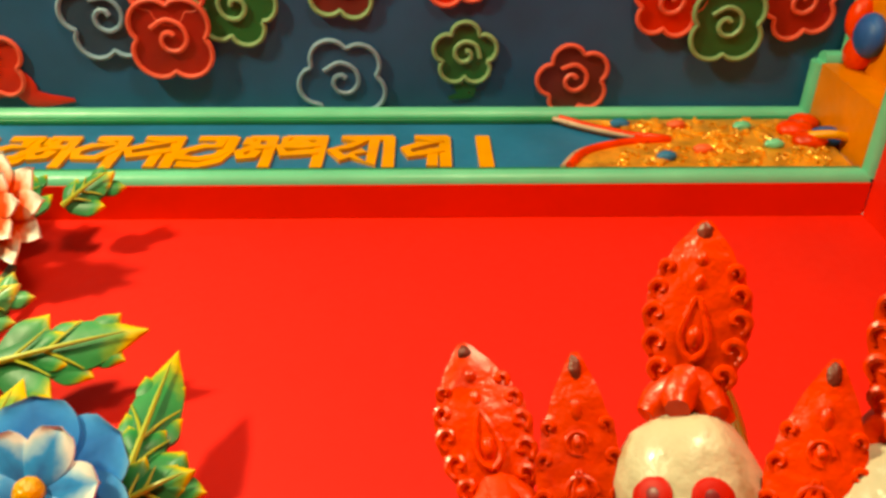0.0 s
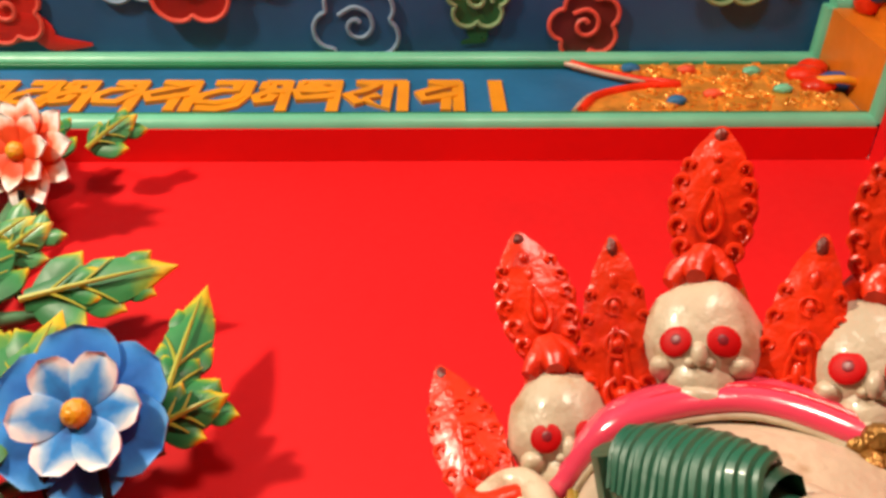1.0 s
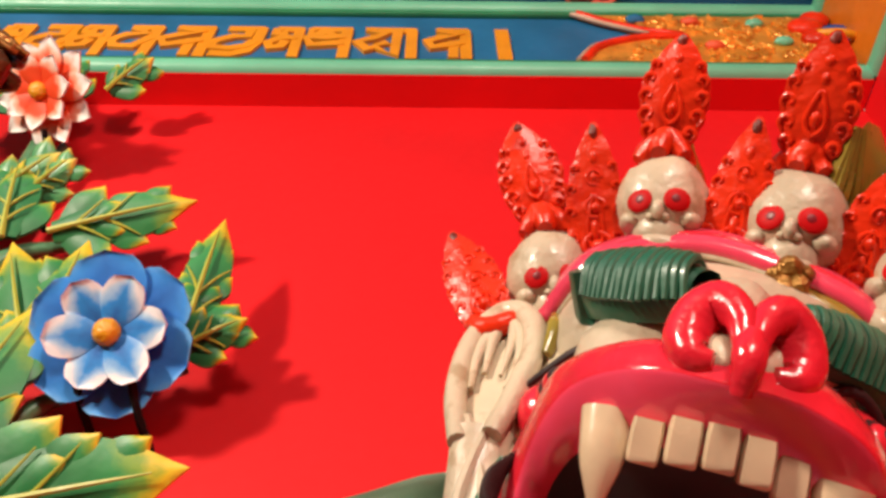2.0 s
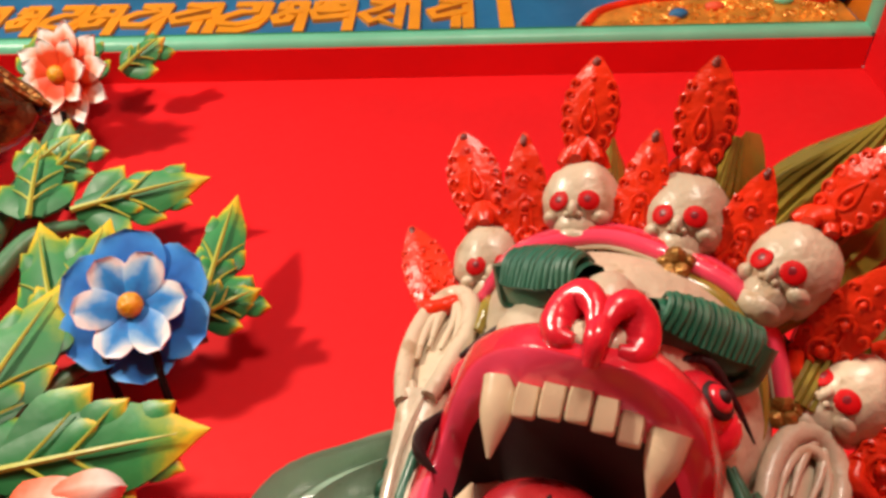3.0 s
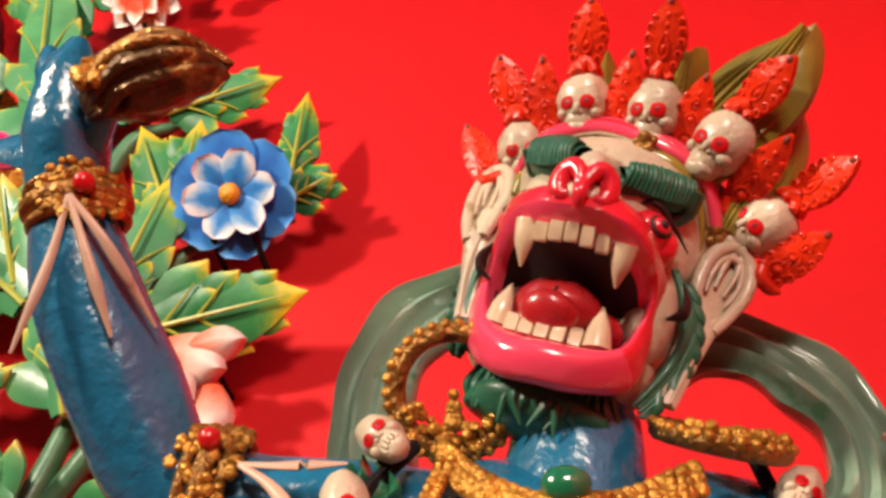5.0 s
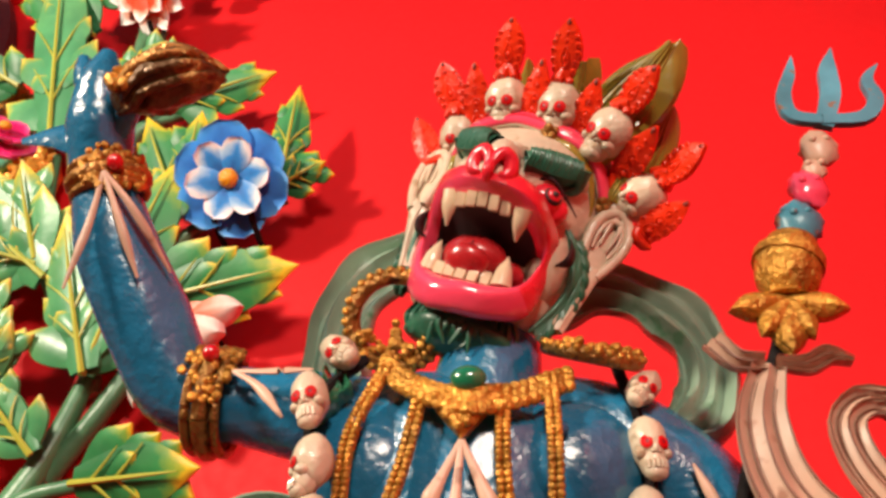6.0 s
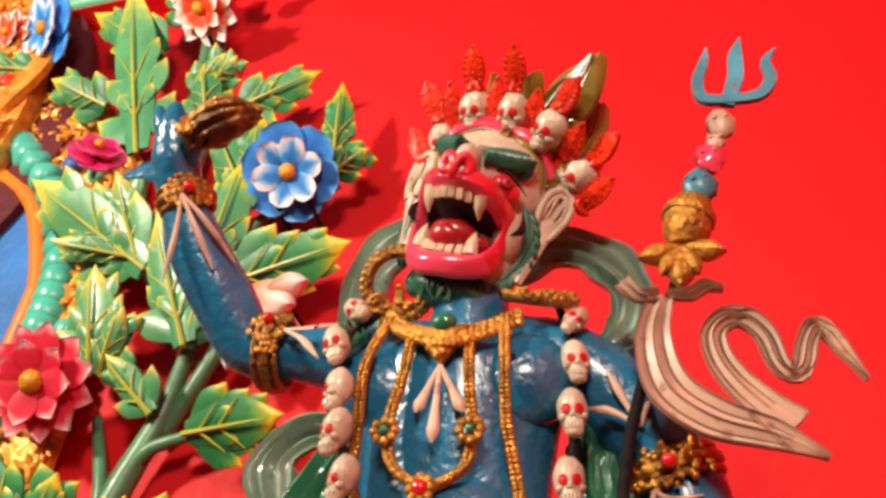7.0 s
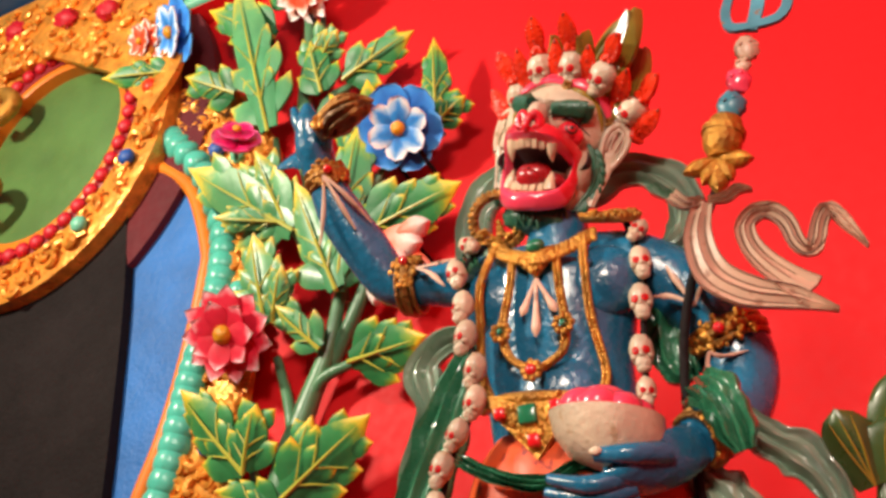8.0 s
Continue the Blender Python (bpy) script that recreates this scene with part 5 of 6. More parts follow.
def flame_mesh(bm, m, h, w, lean=0.0):
    """A carved flame: a domed leaf with scalloped rim, rim curls, a ringed drop in the middle and a dark knob at the tip, standing along local z and facing -y."""
    def half(u):
        body = math.sin(math.pi * min(1.0, 0.20 + 0.72 * u)) ** 0.8 if u < 0.42 else math.cos((u - 0.42) / 0.60 * math.pi / 2) ** 0.85
        return w * 0.5 * max(0.03, body)
    side_at = lambda u: lean * u * u
    out = [(half(k / 40) * (1 + 0.07 * abs(math.sin(6.5 * math.pi * k / 40))), k / 40) for k in range(41)]
    ring = [(x + side_at(u), u * h) for x, u in out] + [(-x + side_at(u), u * h) for x, u in out[::-1]]
    plate(bm, ring, w * 0.16, m @ Matrix.Translation((0, w * 0.08, 0)), dome=w * 0.10)
    y = -w * 0.15
    for s in (-1, 1):
        for u, q in ((0.10, 0.12), (0.25, 0.14), (0.42, 0.13), (0.57, 0.11), (0.70, 0.085)):
            c = Vector((s * (half(u) - w * q * 0.75) + side_at(u), y * 0.62, u * h))
            tube(bm, [m @ (c + Vector((s * w * q * (1 - k / 7.5) * math.cos(1.05 * k - 1.2), -0.03 * w * k / 3, w * q * (1 - k / 7.5) * math.sin(1.05 * k - 1.2)))) for k in range(7)], [w * 0.030, w * 0.046, w * 0.040, w * 0.012], n=16, seg=7)
    drop = [(0.0, 0.17), (0.10, 0.22), (0.135, 0.31), (0.08, 0.43), (0.0, 0.53), (-0.08, 0.43), (-0.135, 0.31), (-0.10, 0.22), (0.0, 0.17)]
    tube(bm, [m @ Vector((w * x + side_at(z), y * 1.12, z * h)) for x, z in drop], w * 0.036, n=30, seg=7)
    ball(bm, m @ Vector((side_at(0.3), y * 0.95, 0.30 * h)), (w * 0.085, w * 0.09, h * 0.070), m.to_3x3(), 0, 12, 9)
    ball(bm, m @ Vector((side_at(0.62), y * 0.9, 0.62 * h)), (w * 0.07, w * 0.07, h * 0.06), m.to_3x3(), 0, 10, 8)
    ball(bm, m @ Vector((side_at(0.76), y * 0.75, 0.76 * h)), (w * 0.085, w * 0.08, h * 0.055), m.to_3x3(), 0, 10, 8)
    ball(bm, m @ Vector((side_at(0.93), -w * 0.03, 0.925 * h)), (w * 0.105, w * 0.11, h * 0.075), m.to_3x3(), 1, 12, 9, 0.15, 9)


def upright(base, tip, face):
    """Axes at base: local z to the tip, local -y to the face direction."""
    z = (tip - base).normalized()
    y = -(face - z * face.dot(z)).normalized()
    m = Matrix((y.cross(z), y, z)).transposed().to_4x4()
    m.translation = base
    return m


FLAME_MATS = [FLAME, FLAME_TIP]


def on_head(x, y, z, lean=0.0, yaw=0.0, roll=0.0):
    """Pose on the head: roll tips it to the side, yaw turns it, lean tips it forwards."""
    return HEAD @ Matrix.Translation((x, y, z)) @ Matrix.Rotation(yaw, 4, "Z") @ Matrix.Rotation(roll, 4, "Y") @ Matrix.Rotation(lean, 4, "X")


crown = thing("crown", "crown of five ivory skulls with red scrolled flames on the statue", "crown")
for x, y, z, roll, yaw, s, tip in ((-0.0525, -0.027, 0.094, -0.25, 0.12, 0.046, (-0.0690, -0.0724, 0.1448)), (-0.0112, -0.046, 0.112, 0.05, 0.0, 0.047, (-0.002, -0.0989, 0.1556)),
                                   (0.0330, -0.040, 0.1055, 0.20, 0.02, 0.048, (0.0489, -0.1000, 0.1400)), (0.0710, -0.026, 0.0865, 0.62, 0.15, 0.049, (0.1137, -0.0733, 0.1035)), (0.0900, 0.016, 0.060, 0.95, 0.30, 0.049, (0.1440, -0.026, 0.0700))):
    m = on_head(x, y, z, 0.62, yaw, roll)
    bm = bmesh_new()
    skull_mesh(bm, m, s, False)
    ob = part("skull", bm, SKULL_MATS, crown, "small ivory skull with red eye sockets")
    bm = bmesh_new()
    top, end = m @ Vector((0, -0.05 * s, 0.42 * s)), hp(*tip)
    face = m.to_3x3() @ Vector((0, -1, -0.25))
    foot = top.lerp(end, 0.16)
    flame_mesh(bm, upright(foot, end, face), (end - foot).length, 0.0240)
    for k in range(6):
        w = k * math.pi / 3 + 0.4
        tube(bm, [foot.lerp(end, 0.06), m @ Vector((0.0062 * math.cos(w), 0.0062 * math.sin(w) - 0.05 * s, s * 0.52)), m @ Vector((0.0098 * math.cos(w), 0.0098 * math.sin(w) - 0.04 * s, s * 0.43))], [0.0055, 0.0050, 0.0030], n=8, seg=8)
    part("flame", bm, FLAME_MATS, ob, "glossy red scrolled flame finial")
for base, tip, yaw, w in (((-0.070, -0.026, 0.068), (-0.0945, -0.0385, 0.1177), 0.2, 0.021), ((-0.0345, -0.030, 0.094), (-0.0385, -0.0745, 0.1358), 0.1, 0.021), ((0.0095, -0.032, 0.093), (0.0214, -0.075, 0.1293), 0.0, 0.021),
                          ((0.0470, -0.022, 0.088), (0.0650, -0.0632, 0.1129), 0.1, 0.021), ((0.0760, 0.004, 0.068), (0.1092, -0.0389, 0.0806), 0.2, 0.022), ((0.0930, 0.030, 0.034), (0.1288, 0.012, 0.0541), 0.3, 0.022)):
    bm = bmesh_new()
    b3, t3 = hp(*base), hp(*tip)
    m = upright(b3, t3, HEAD.to_3x3() @ Vector((math.sin(yaw), -1, -0.75)))
    h = (t3 - b3).length
    flame_mesh(bm, m, h, w, lean=-0.002 if base[0] < -0.05 else 0.002)
    tube(bm, [m @ Vector((-0.006, -0.003, 0.10 * h)), m @ Vector((-0.002, -0.005, -0.02 * h)), m @ Vector((0.007, -0.004, -0.02 * h)), m @ Vector((0.012, -0.002, 0.05 * h))], [0.003, 0.0045, 0.004, 0.0015], n=14, seg=9)
    for u, q in ((0.20, 0.24), (0.44, 0.18), (0.63, 0.13)):
        c = m @ Vector((0.04 * w, -0.15 * w, u * h))
        r3 = m.to_3x3()
        ball(bm, c, (q * w * 0.55, q * w * 0.6, q * w * 0.55), r3, 0, 10, 8)
        tube(bm, [c + r3 @ Vector((q * w * math.cos(k * 0.7), -0.02 * w, q * w * math.sin(k * 0.7))) for k in range(8)], q * w * 0.20, n=18, seg=7)
    part("side_flame", bm, FLAME_MATS, crown, "glossy red scrolled flame between the skulls")
bm = bmesh_new()
tube(bm, hs([(-0.074, 0.026, 0.056), (-0.052, 0.006, 0.092), (-0.014, -0.010, 0.112), (0.028, -0.010, 0.112), (0.064, 0.010, 0.088), (0.084, 0.034, 0.036)]), 0.010, n=34, seg=14, side=HEAD.to_3x3() @ Vector((0, 1, 0)), flat=0.6, ripple=0.10, ripples=9)
part("crown_band", bm, OLIVE, crown, "dark olive ribbed band")


def fan(base, tip, wide):
    b, t = hp(*base), hp(*tip)
    m = facing(b, t, HEAD.to_3x3() @ Vector((0.1, -1, 0.0)))
    length = (t - b).length
    bm = bmesh_new()
    blade(bm, m, length, wide, 0.006, base=0.6, point=0.8, nu=14, nv=10, cup=0.006)
    plume = part("plume", bm, OLIVE, crown, "olive gold ribbed plume")
    for k in range(9):
        s = (k - 4) / 4.5
        bm = bmesh_new()
        tube(bm, [m @ Vector((length * u, -0.0072 * (1 - s * s) + 0.004 * s * s, wide * 0.46 * s * (0.75 + 0.5 * u if u < 0.5 else 2.1 * (1 - u)))) for u in (0.02, 0.3, 0.55, 0.78, 0.95)], [0.0016, 0.0020, 0.0010], n=12, seg=6)
        part("rib", bm, OLIVE, plume)


fan((0.036, -0.010, 0.080), (0.1240, -0.0660, 0.1470), 0.070)
fan((0.072, 0.012, 0.050), (0.1160, -0.0186, 0.1297), 0.036)
fan((0.036, -0.020, 0.105), (0.0580, -0.070, 0.1300), 0.022)
fan((-0.010, -0.020, 0.112), (-0.0025, -0.0493, 0.170), 0.020)
for x, y, z in ((0.030, -0.040, 0.081), (0.0674, 0.0074, 0.0486), (-0.0490, -0.026, 0.0778)):
    bm = bmesh_new()
    for k in range(6):
        w = k * math.pi / 3
        ball(bm, hp(x + 0.0042 * math.cos(w), y, z + 0.006 * math.sin(w)), 0.0038, None, 0, 9, 7)
    ball(bm, hp(x, y - 0.003, z), 0.0045, None, 0, 9, 7)
    part("rosette", bm, OLD_GOLD, crown, "gold rosette")["kind"] = "stuff"


# ---- jewellery ----
def beads(bm, points, r, n, rows=2, gap=0.0055, side=(1, 0, 0)):
    path = spline(points, n)
    a = Vector(side)
    for p in path:
        for k in range(rows):
            ball(bm, p + a * (gap * (k - (rows - 1) / 2)), (r, r * 0.8, r), None, 0, 8, 6)


def earring(name, centre, normal, r, label):
    ob = thing(name, label, "earring", "earrings")
    n = Vector(normal).normalized()
    a = n.cross(Vector((0, 0, 1))).normalized()
    b = a.cross(n) * -1
    c = Vector(centre)
    bm = bmesh_new()
    loop = [c + (a * math.cos(w) + b * math.sin(w)) * r for w in [2 * math.pi * k / 24 for k in range(25)]]
    tube(bm, loop, r * 0.19, n=60, seg=10)
    hoop = part("hoop", bm, OLD_GOLD, ob)
    for k in range(30):
        w = 2 * math.pi * k / 30
        bm = bmesh_new()
        ball(bm, c + (a * math.cos(w) + b * math.sin(w)) * r * 1.13 + n * r * 0.1, r * 0.10, None, 0, 8, 6)
        part("bead", bm, GOLD, hoop)
    bm = bmesh_new()
    rnd = random.Random(2)
    for k in range(60):
        w = rnd.uniform(math.pi * 0.10, math.pi * 0.90)
        q = rnd.uniform(0.62, 1.12) * r
        ball(bm, c + a * (math.cos(w) * q) + b * (math.sin(w) * q * 0.95) + n * r * rnd.uniform(0.05, 0.26), r * rnd.uniform(0.07, 0.13), None, 0, 8, 6, 0.2, 20)
    for k in range(3):
        ball(bm, c + b * (r * (0.50 - 0.22 * k)) + n * r * 0.15, r * (0.19 - 0.045 * k), None, 0, 9, 7)
    part("pendant_ornament", bm, GOLD, ob, "chased gold filigree scrolls")["kind"] = "stuff"
    return ob


earring("hoop_earring", (-0.020, 0.192, 1.702), (0.05, -0.85, -0.5), 0.032, "chased gold hoop earring hanging beside the statue's jaw")
earring("hoop_earring", (0.114, 0.196, 1.668), (0.25, -0.55, -0.15 + 1.0), 0.030, "chased gold hoop earring lying on the statue's shoulder")

necklace = thing("necklace", "gold bead necklace with green stone on the blue chest", "necklace")
bm = bmesh_new()
collar = [(-0.024, 0.180, 1.662), (-0.004, 0.168, 1.640), (0.028, 0.158, 1.622), (0.060, 0.166, 1.628), (0.095, 0.180, 1.646)]
for row in range(3):
    beads(bm, [(x, y - 0.002 * row, z - 0.006 * row) for x, y, z in collar], 0.0048, 26, 1)
part("collar", bm, GOLD, necklace)["kind"] = "stuff"
bm = bmesh_new()
plate(bm, [(0.004, 1.630), (0.054, 1.628), (0.044, 1.610), (0.028, 1.592), (0.013, 1.612)], 0.006, Matrix.Translation((0, 0.164, 0)), dome=0.006)
rnd = random.Random(6)
for k in range(24):
    u, w = rnd.uniform(0.2, 1.0), rnd.uniform(-1, 1)
    ball(bm, (0.028 + w * 0.020 * u, 0.156, 1.592 + 0.036 * u), rnd.uniform(0.0028, 0.0045), None, 0, 8, 6)
pendant = part("pendant", bm, GOLD, necklace, "gold filigree pendant")
pendant["kind"] = "stuff"
bm = bmesh_new()
ball(bm, (0.033, 0.154, 1.630), (0.0115, 0.007, 0.0085), None, 0, 16, 10)
part("green_stone", bm, EMERALD, pendant, "oval green stone")
for pts, n in (([(-0.022, 0.174, 1.652), (-0.040, 0.164, 1.600), (-0.046, 0.172, 1.550), (-0.052, 0.184, 1.505), (-0.040, 0.180, 1.462)], 40),
               ([(0.004, 0.164, 1.632), (-0.006, 0.164, 1.585), (-0.018, 0.166, 1.541), (-0.012, 0.168, 1.508), (0.013, 0.170, 1.488)], 34),
               ([(0.013, 0.170, 1.488), (0.045, 0.169, 1.503), (0.053, 0.167, 1.532), (0.052, 0.165, 1.580), (0.054, 0.164, 1.625)], 34),
               ([(0.084, 0.174, 1.640), (0.083, 0.164, 1.590), (0.081, 0.170, 1.535), (0.086, 0.182, 1.480), (0.078, 0.180, 1.448)], 40)):
    bm = bmesh_new()
    beads(bm, [(x, y - 0.003, z) for x, y, z in pts], 0.0027, int(n * 1.35), 2, 0.0048)
    tube(bm, [(x, y + 0.001, z) for x, y, z in pts], 0.0045, n=24, seg=8, side=(1, 0, 0), flat=0.6)
    part("bead_strand", bm, GOLD, necklace)["kind"] = "stuff"
for x, y, z, mat in ((0.012, 0.160, 1.486, RUBY), (-0.018, 0.158, 1.536, EMERALD), (0.053, 0.158, 1.530, EMERALD)):
    bm = bmesh_new()
    for k in range(8):
        w = k * math.pi / 4
        ball(bm, (x + 0.009 * math.cos(w), y, z + 0.009 * math.sin(w)), 0.0042, None, 0, 8, 6)
    ros = part("rosette", bm, GOLD, necklace, "gold rosette with a stone")
    ros["kind"] = "stuff"
    bm = bmesh_new()
    ball(bm, (x, y - 0.003, z), (0.0065, 0.004, 0.0065) if mat is RUBY else (0.004, 0.003, 0.004), None, 0, 10, 8)
    part("stone", bm, mat, ros)
bm = bmesh_new()
for tip, w in (((0.006, 0.166, 1.552), 0.0055), ((0.020, 0.166, 1.524), 0.006), ((0.046, 0.166, 1.548), 0.0055)):
    a = Vector((0.028, 0.160, 1.592))
    t = Vector(tip) + Vector((0, -0.003, 0))
    tube(bm, [a, a.lerp(t, 0.5), a.lerp(t, 0.85), t], [0.002, 0.003, w, 0.001], n=12, seg=8, flat=0.5, side=(1, 0, 0))
part("bone_tassel", bm, RIBBON, necklace, "pale bone tassel")


def band(name, centre, axis, r, label, stone=None, stone_at=None, group="arm bands"):
    """A chased gold band round a limb, bead rows and a cluster boss."""
    n = Vector(axis).normalized()
    a = n.orthogonal().normalized()
    b = n.cross(a)
    c = Vector(centre)
    ob = thing(name, label, "band", group)
    bm = bmesh_new()
    for off, q in ((-0.010, 0.0035), (0.0, 0.006), (0.010, 0.0035)):
        tube(bm, [c + n * off + (a * math.cos(w) + b * math.sin(w)) * r for w in [2 * math.pi * k / 20 for k in range(21)]], q, n=40, seg=8)
    part("hoop", bm, OLD_GOLD, ob)
    bm = bmesh_new()
    rnd = random.Random(int(1000 * abs(centre[0])))
    s = Vector(stone_at)
    d = (s - c)
    d = (d - n * d.dot(n)).normalized()
    e = n.cross(d)
    for k in range(80):
        u, v = rnd.uniform(-1, 1), rnd.uniform(-1, 1)
        ball(bm, c + d * (r * (1.06 - 0.34 * v * v)) + n * (u * 0.019 * (1 - 0.4 * v * v)) + e * (v * r * 0.85), rnd.uniform(0.0020, 0.0040), None, 0, 8, 6, 0.2, 20)
    boss = part("boss", bm, GOLD, ob, "gold cluster boss")
    boss["kind"] = "stuff"
    bm = bmesh_new()
    ball(bm, c + d * (r * 1.10 + 0.005), 0.0062, None, 0, 10, 8)
    part("stone", bm, stone or RUBY, boss, "red stone")
    return ob


band("armlet", (-0.148, 0.209, 1.652), (-1, -0.1, 0.1), 0.034, "chased gold armlet with red stone above the raised elbow", stone_at=(-0.15, 0.16, 1.674))
band("bracelet", (-0.232, 0.130, 1.798), (-0.2, -0.35, 0.9), 0.0255, "chased gold bracelet on the raised wrist", stone_at=(-0.21, 0.08, 1.81))
band("armlet", (0.205, 0.249, 1.512), (0.25, 0.1, -0.95), 0.041, "chased gold armlet with red stone on the lowered arm", stone_at=(0.20, 0.19, 1.515))
band("bracelet", (0.168, 0.176, 1.390), (-0.6, -0.75, -0.4), 0.025, "chased gold bracelet with red stone beside the bowl", stone_at=(0.160, 0.13, 1.372))


def bone_string(ob_name, label, start, tips):
    ob = thing(ob_name, label, "ornament", "bone tassels")
    for tip in tips:
        a, t = Vector(start), Vector(tip[-1])
        pts = [a] + [Vector(q) for q in tip]
        bm = bmesh_new()
        tube(bm, pts, [0.0018, 0.0024, 0.0038, 0.001], n=14, seg=8, side=(1, 0, 0), flat=0.6)
        part("bone", bm, RIBBON, ob)
    return ob


bone_string("bone_tassel", "pale bone tassel hanging from the raised wrist", (-0.222, 0.105, 1.785), ([(-0.228, 0.118, 1.75), (-0.238, 0.13, 1.70)], [(-0.207, 0.118, 1.75), (-0.192, 0.138, 1.712)], [(-0.200, 0.118, 1.76), (-0.176, 0.150, 1.725)]))
bone_string("bone_tassel", "pale bone tassel below the armlet", (-0.125, 0.172, 1.655), ([(-0.10, 0.170, 1.652), (-0.07, 0.170, 1.652)], [(-0.105, 0.168, 1.640), (-0.085, 0.165, 1.615)]))
bone_string("bone_tassel", "pale bone tassel above the lowered armlet", (0.185, 0.195, 1.535), ([(0.175, 0.193, 1.56), (0.165, 0.190, 1.585)], [(0.165, 0.195, 1.55), (0.145, 0.195, 1.555)], [(0.195, 0.205, 1.56), (0.20, 0.215, 1.585)]))
bone_string("bone_tassel", "pale bone tassel below the lowered armlet", (0.188, 0.205, 1.485), ([(0.200, 0.207, 1.478), (0.225, 0.215, 1.482)], [(0.185, 0.20, 1.465), (0.205, 0.205, 1.452)]))

belt = thing("belt_plate", "gold belt plate with green and red stones", "belt")
bm = bmesh_new()
plate(bm, [(-0.038, 1.466), (0.045, 1.452), (0.046, 1.436), (0.030, 1.415), (0.010, 1.390), (-0.012, 1.418), (-0.034, 1.442)], 0.008, Matrix.Translation((0, 0.166, 0)), dome=0.005)
rnd = random.Random(9)
for k in range(46):
    u, w = rnd.uniform(0.15, 1.0), rnd.uniform(-1, 1)
    ball(bm, (0.006 + w * 0.034 * u, 0.155, 1.398 + 0.056 * u), rnd.uniform(0.003, 0.005), None, 0, 8, 6)
tube(bm, [(-0.06, 0.20, 1.468), (-0.03, 0.168, 1.462), (0.01, 0.158, 1.456), (0.06, 0.170, 1.450), (0.095, 0.20, 1.452)], 0.007, n=24, seg=8)
plate_ob = part("plate", bm, GOLD, belt)
for x, z, s, mat in ((0.006, 1.436, 0.010, EMERALD), (0.010, 1.408, 0.0065, RUBY), (-0.024, 1.442, 0.006, RUBY), (0.036, 1.440, 0.006, RUBY)):
    bm = bmesh_new()
    box(bm, (x - s, 0.147, z - s), (x + s, 0.158, z + s), 0.002)
    part("stone", bm, mat, plate_ob)

garland = thing("skull_garland", "long garland of ivory skulls with red eyes over the shoulders", "garland")
for x, y, z, yaw, roll, s in ((-0.052, 0.172, 1.664, -0.5, -0.9, 0.040), (-0.066, 0.160, 1.622, -0.2, -0.2, 0.044), (-0.060, 0.158, 1.578, -1.3, 0.0, 0.042), (-0.060, 0.160, 1.540, -0.6, 0.25, 0.044), (-0.052, 0.162, 1.500, -0.7, 0.35, 0.042), (-0.054, 0.160, 1.462, -0.6, 0.3, 0.042), (-0.076, 0.158, 1.430, -0.5, 0.5, 0.040), (-0.094, 0.156, 1.396, -0.3, 0.3, 0.042), (-0.104, 0.156, 1.356, -0.3, 0.2, 0.042),
                             (0.142, 0.190, 1.636, 0.4, 0.7, 0.036), (0.140, 0.188, 1.594, 0.2, 0.0, 0.045), (0.133, 0.186, 1.547, 0.1, 0.0, 0.047), (0.126, 0.176, 1.485, 0.1, 0.0, 0.046), (0.125, 0.166, 1.440, 0.3, 0.1, 0.036)):
    bm = bmesh_new()
    skull_mesh(bm, Matrix.Translation((x, y, z)) @ Matrix.Rotation(yaw, 4, "Z") @ Matrix.Rotation(roll, 4, "Y") @ Matrix.Diagonal((0.86, 0.86, 1.0, 1)), s * 0.96)
    part("skull", bm, SKULL_MATS, garland)
for pts in ([(-0.040, 0.19, 1.67), (-0.066, 0.168, 1.622), (-0.060, 0.165, 1.55), (-0.053, 0.168, 1.48), (-0.090, 0.165, 1.40), (-0.105, 0.165, 1.34)], [(0.13, 0.20, 1.66), (0.140, 0.192, 1.594), (0.133, 0.19, 1.54), (0.125, 0.182, 1.47), (0.125, 0.170, 1.43)]):
    bm = bmesh_new()
    tube(bm, pts, 0.004, n=26, seg=6)
    part("cord", bm, PANEL_DARK, garland)


# ---- scarf, bowl, conch, staff ----
scarf = thing("scarf", "sage green painted scarf looping behind the statue's shoulders", "scarf")


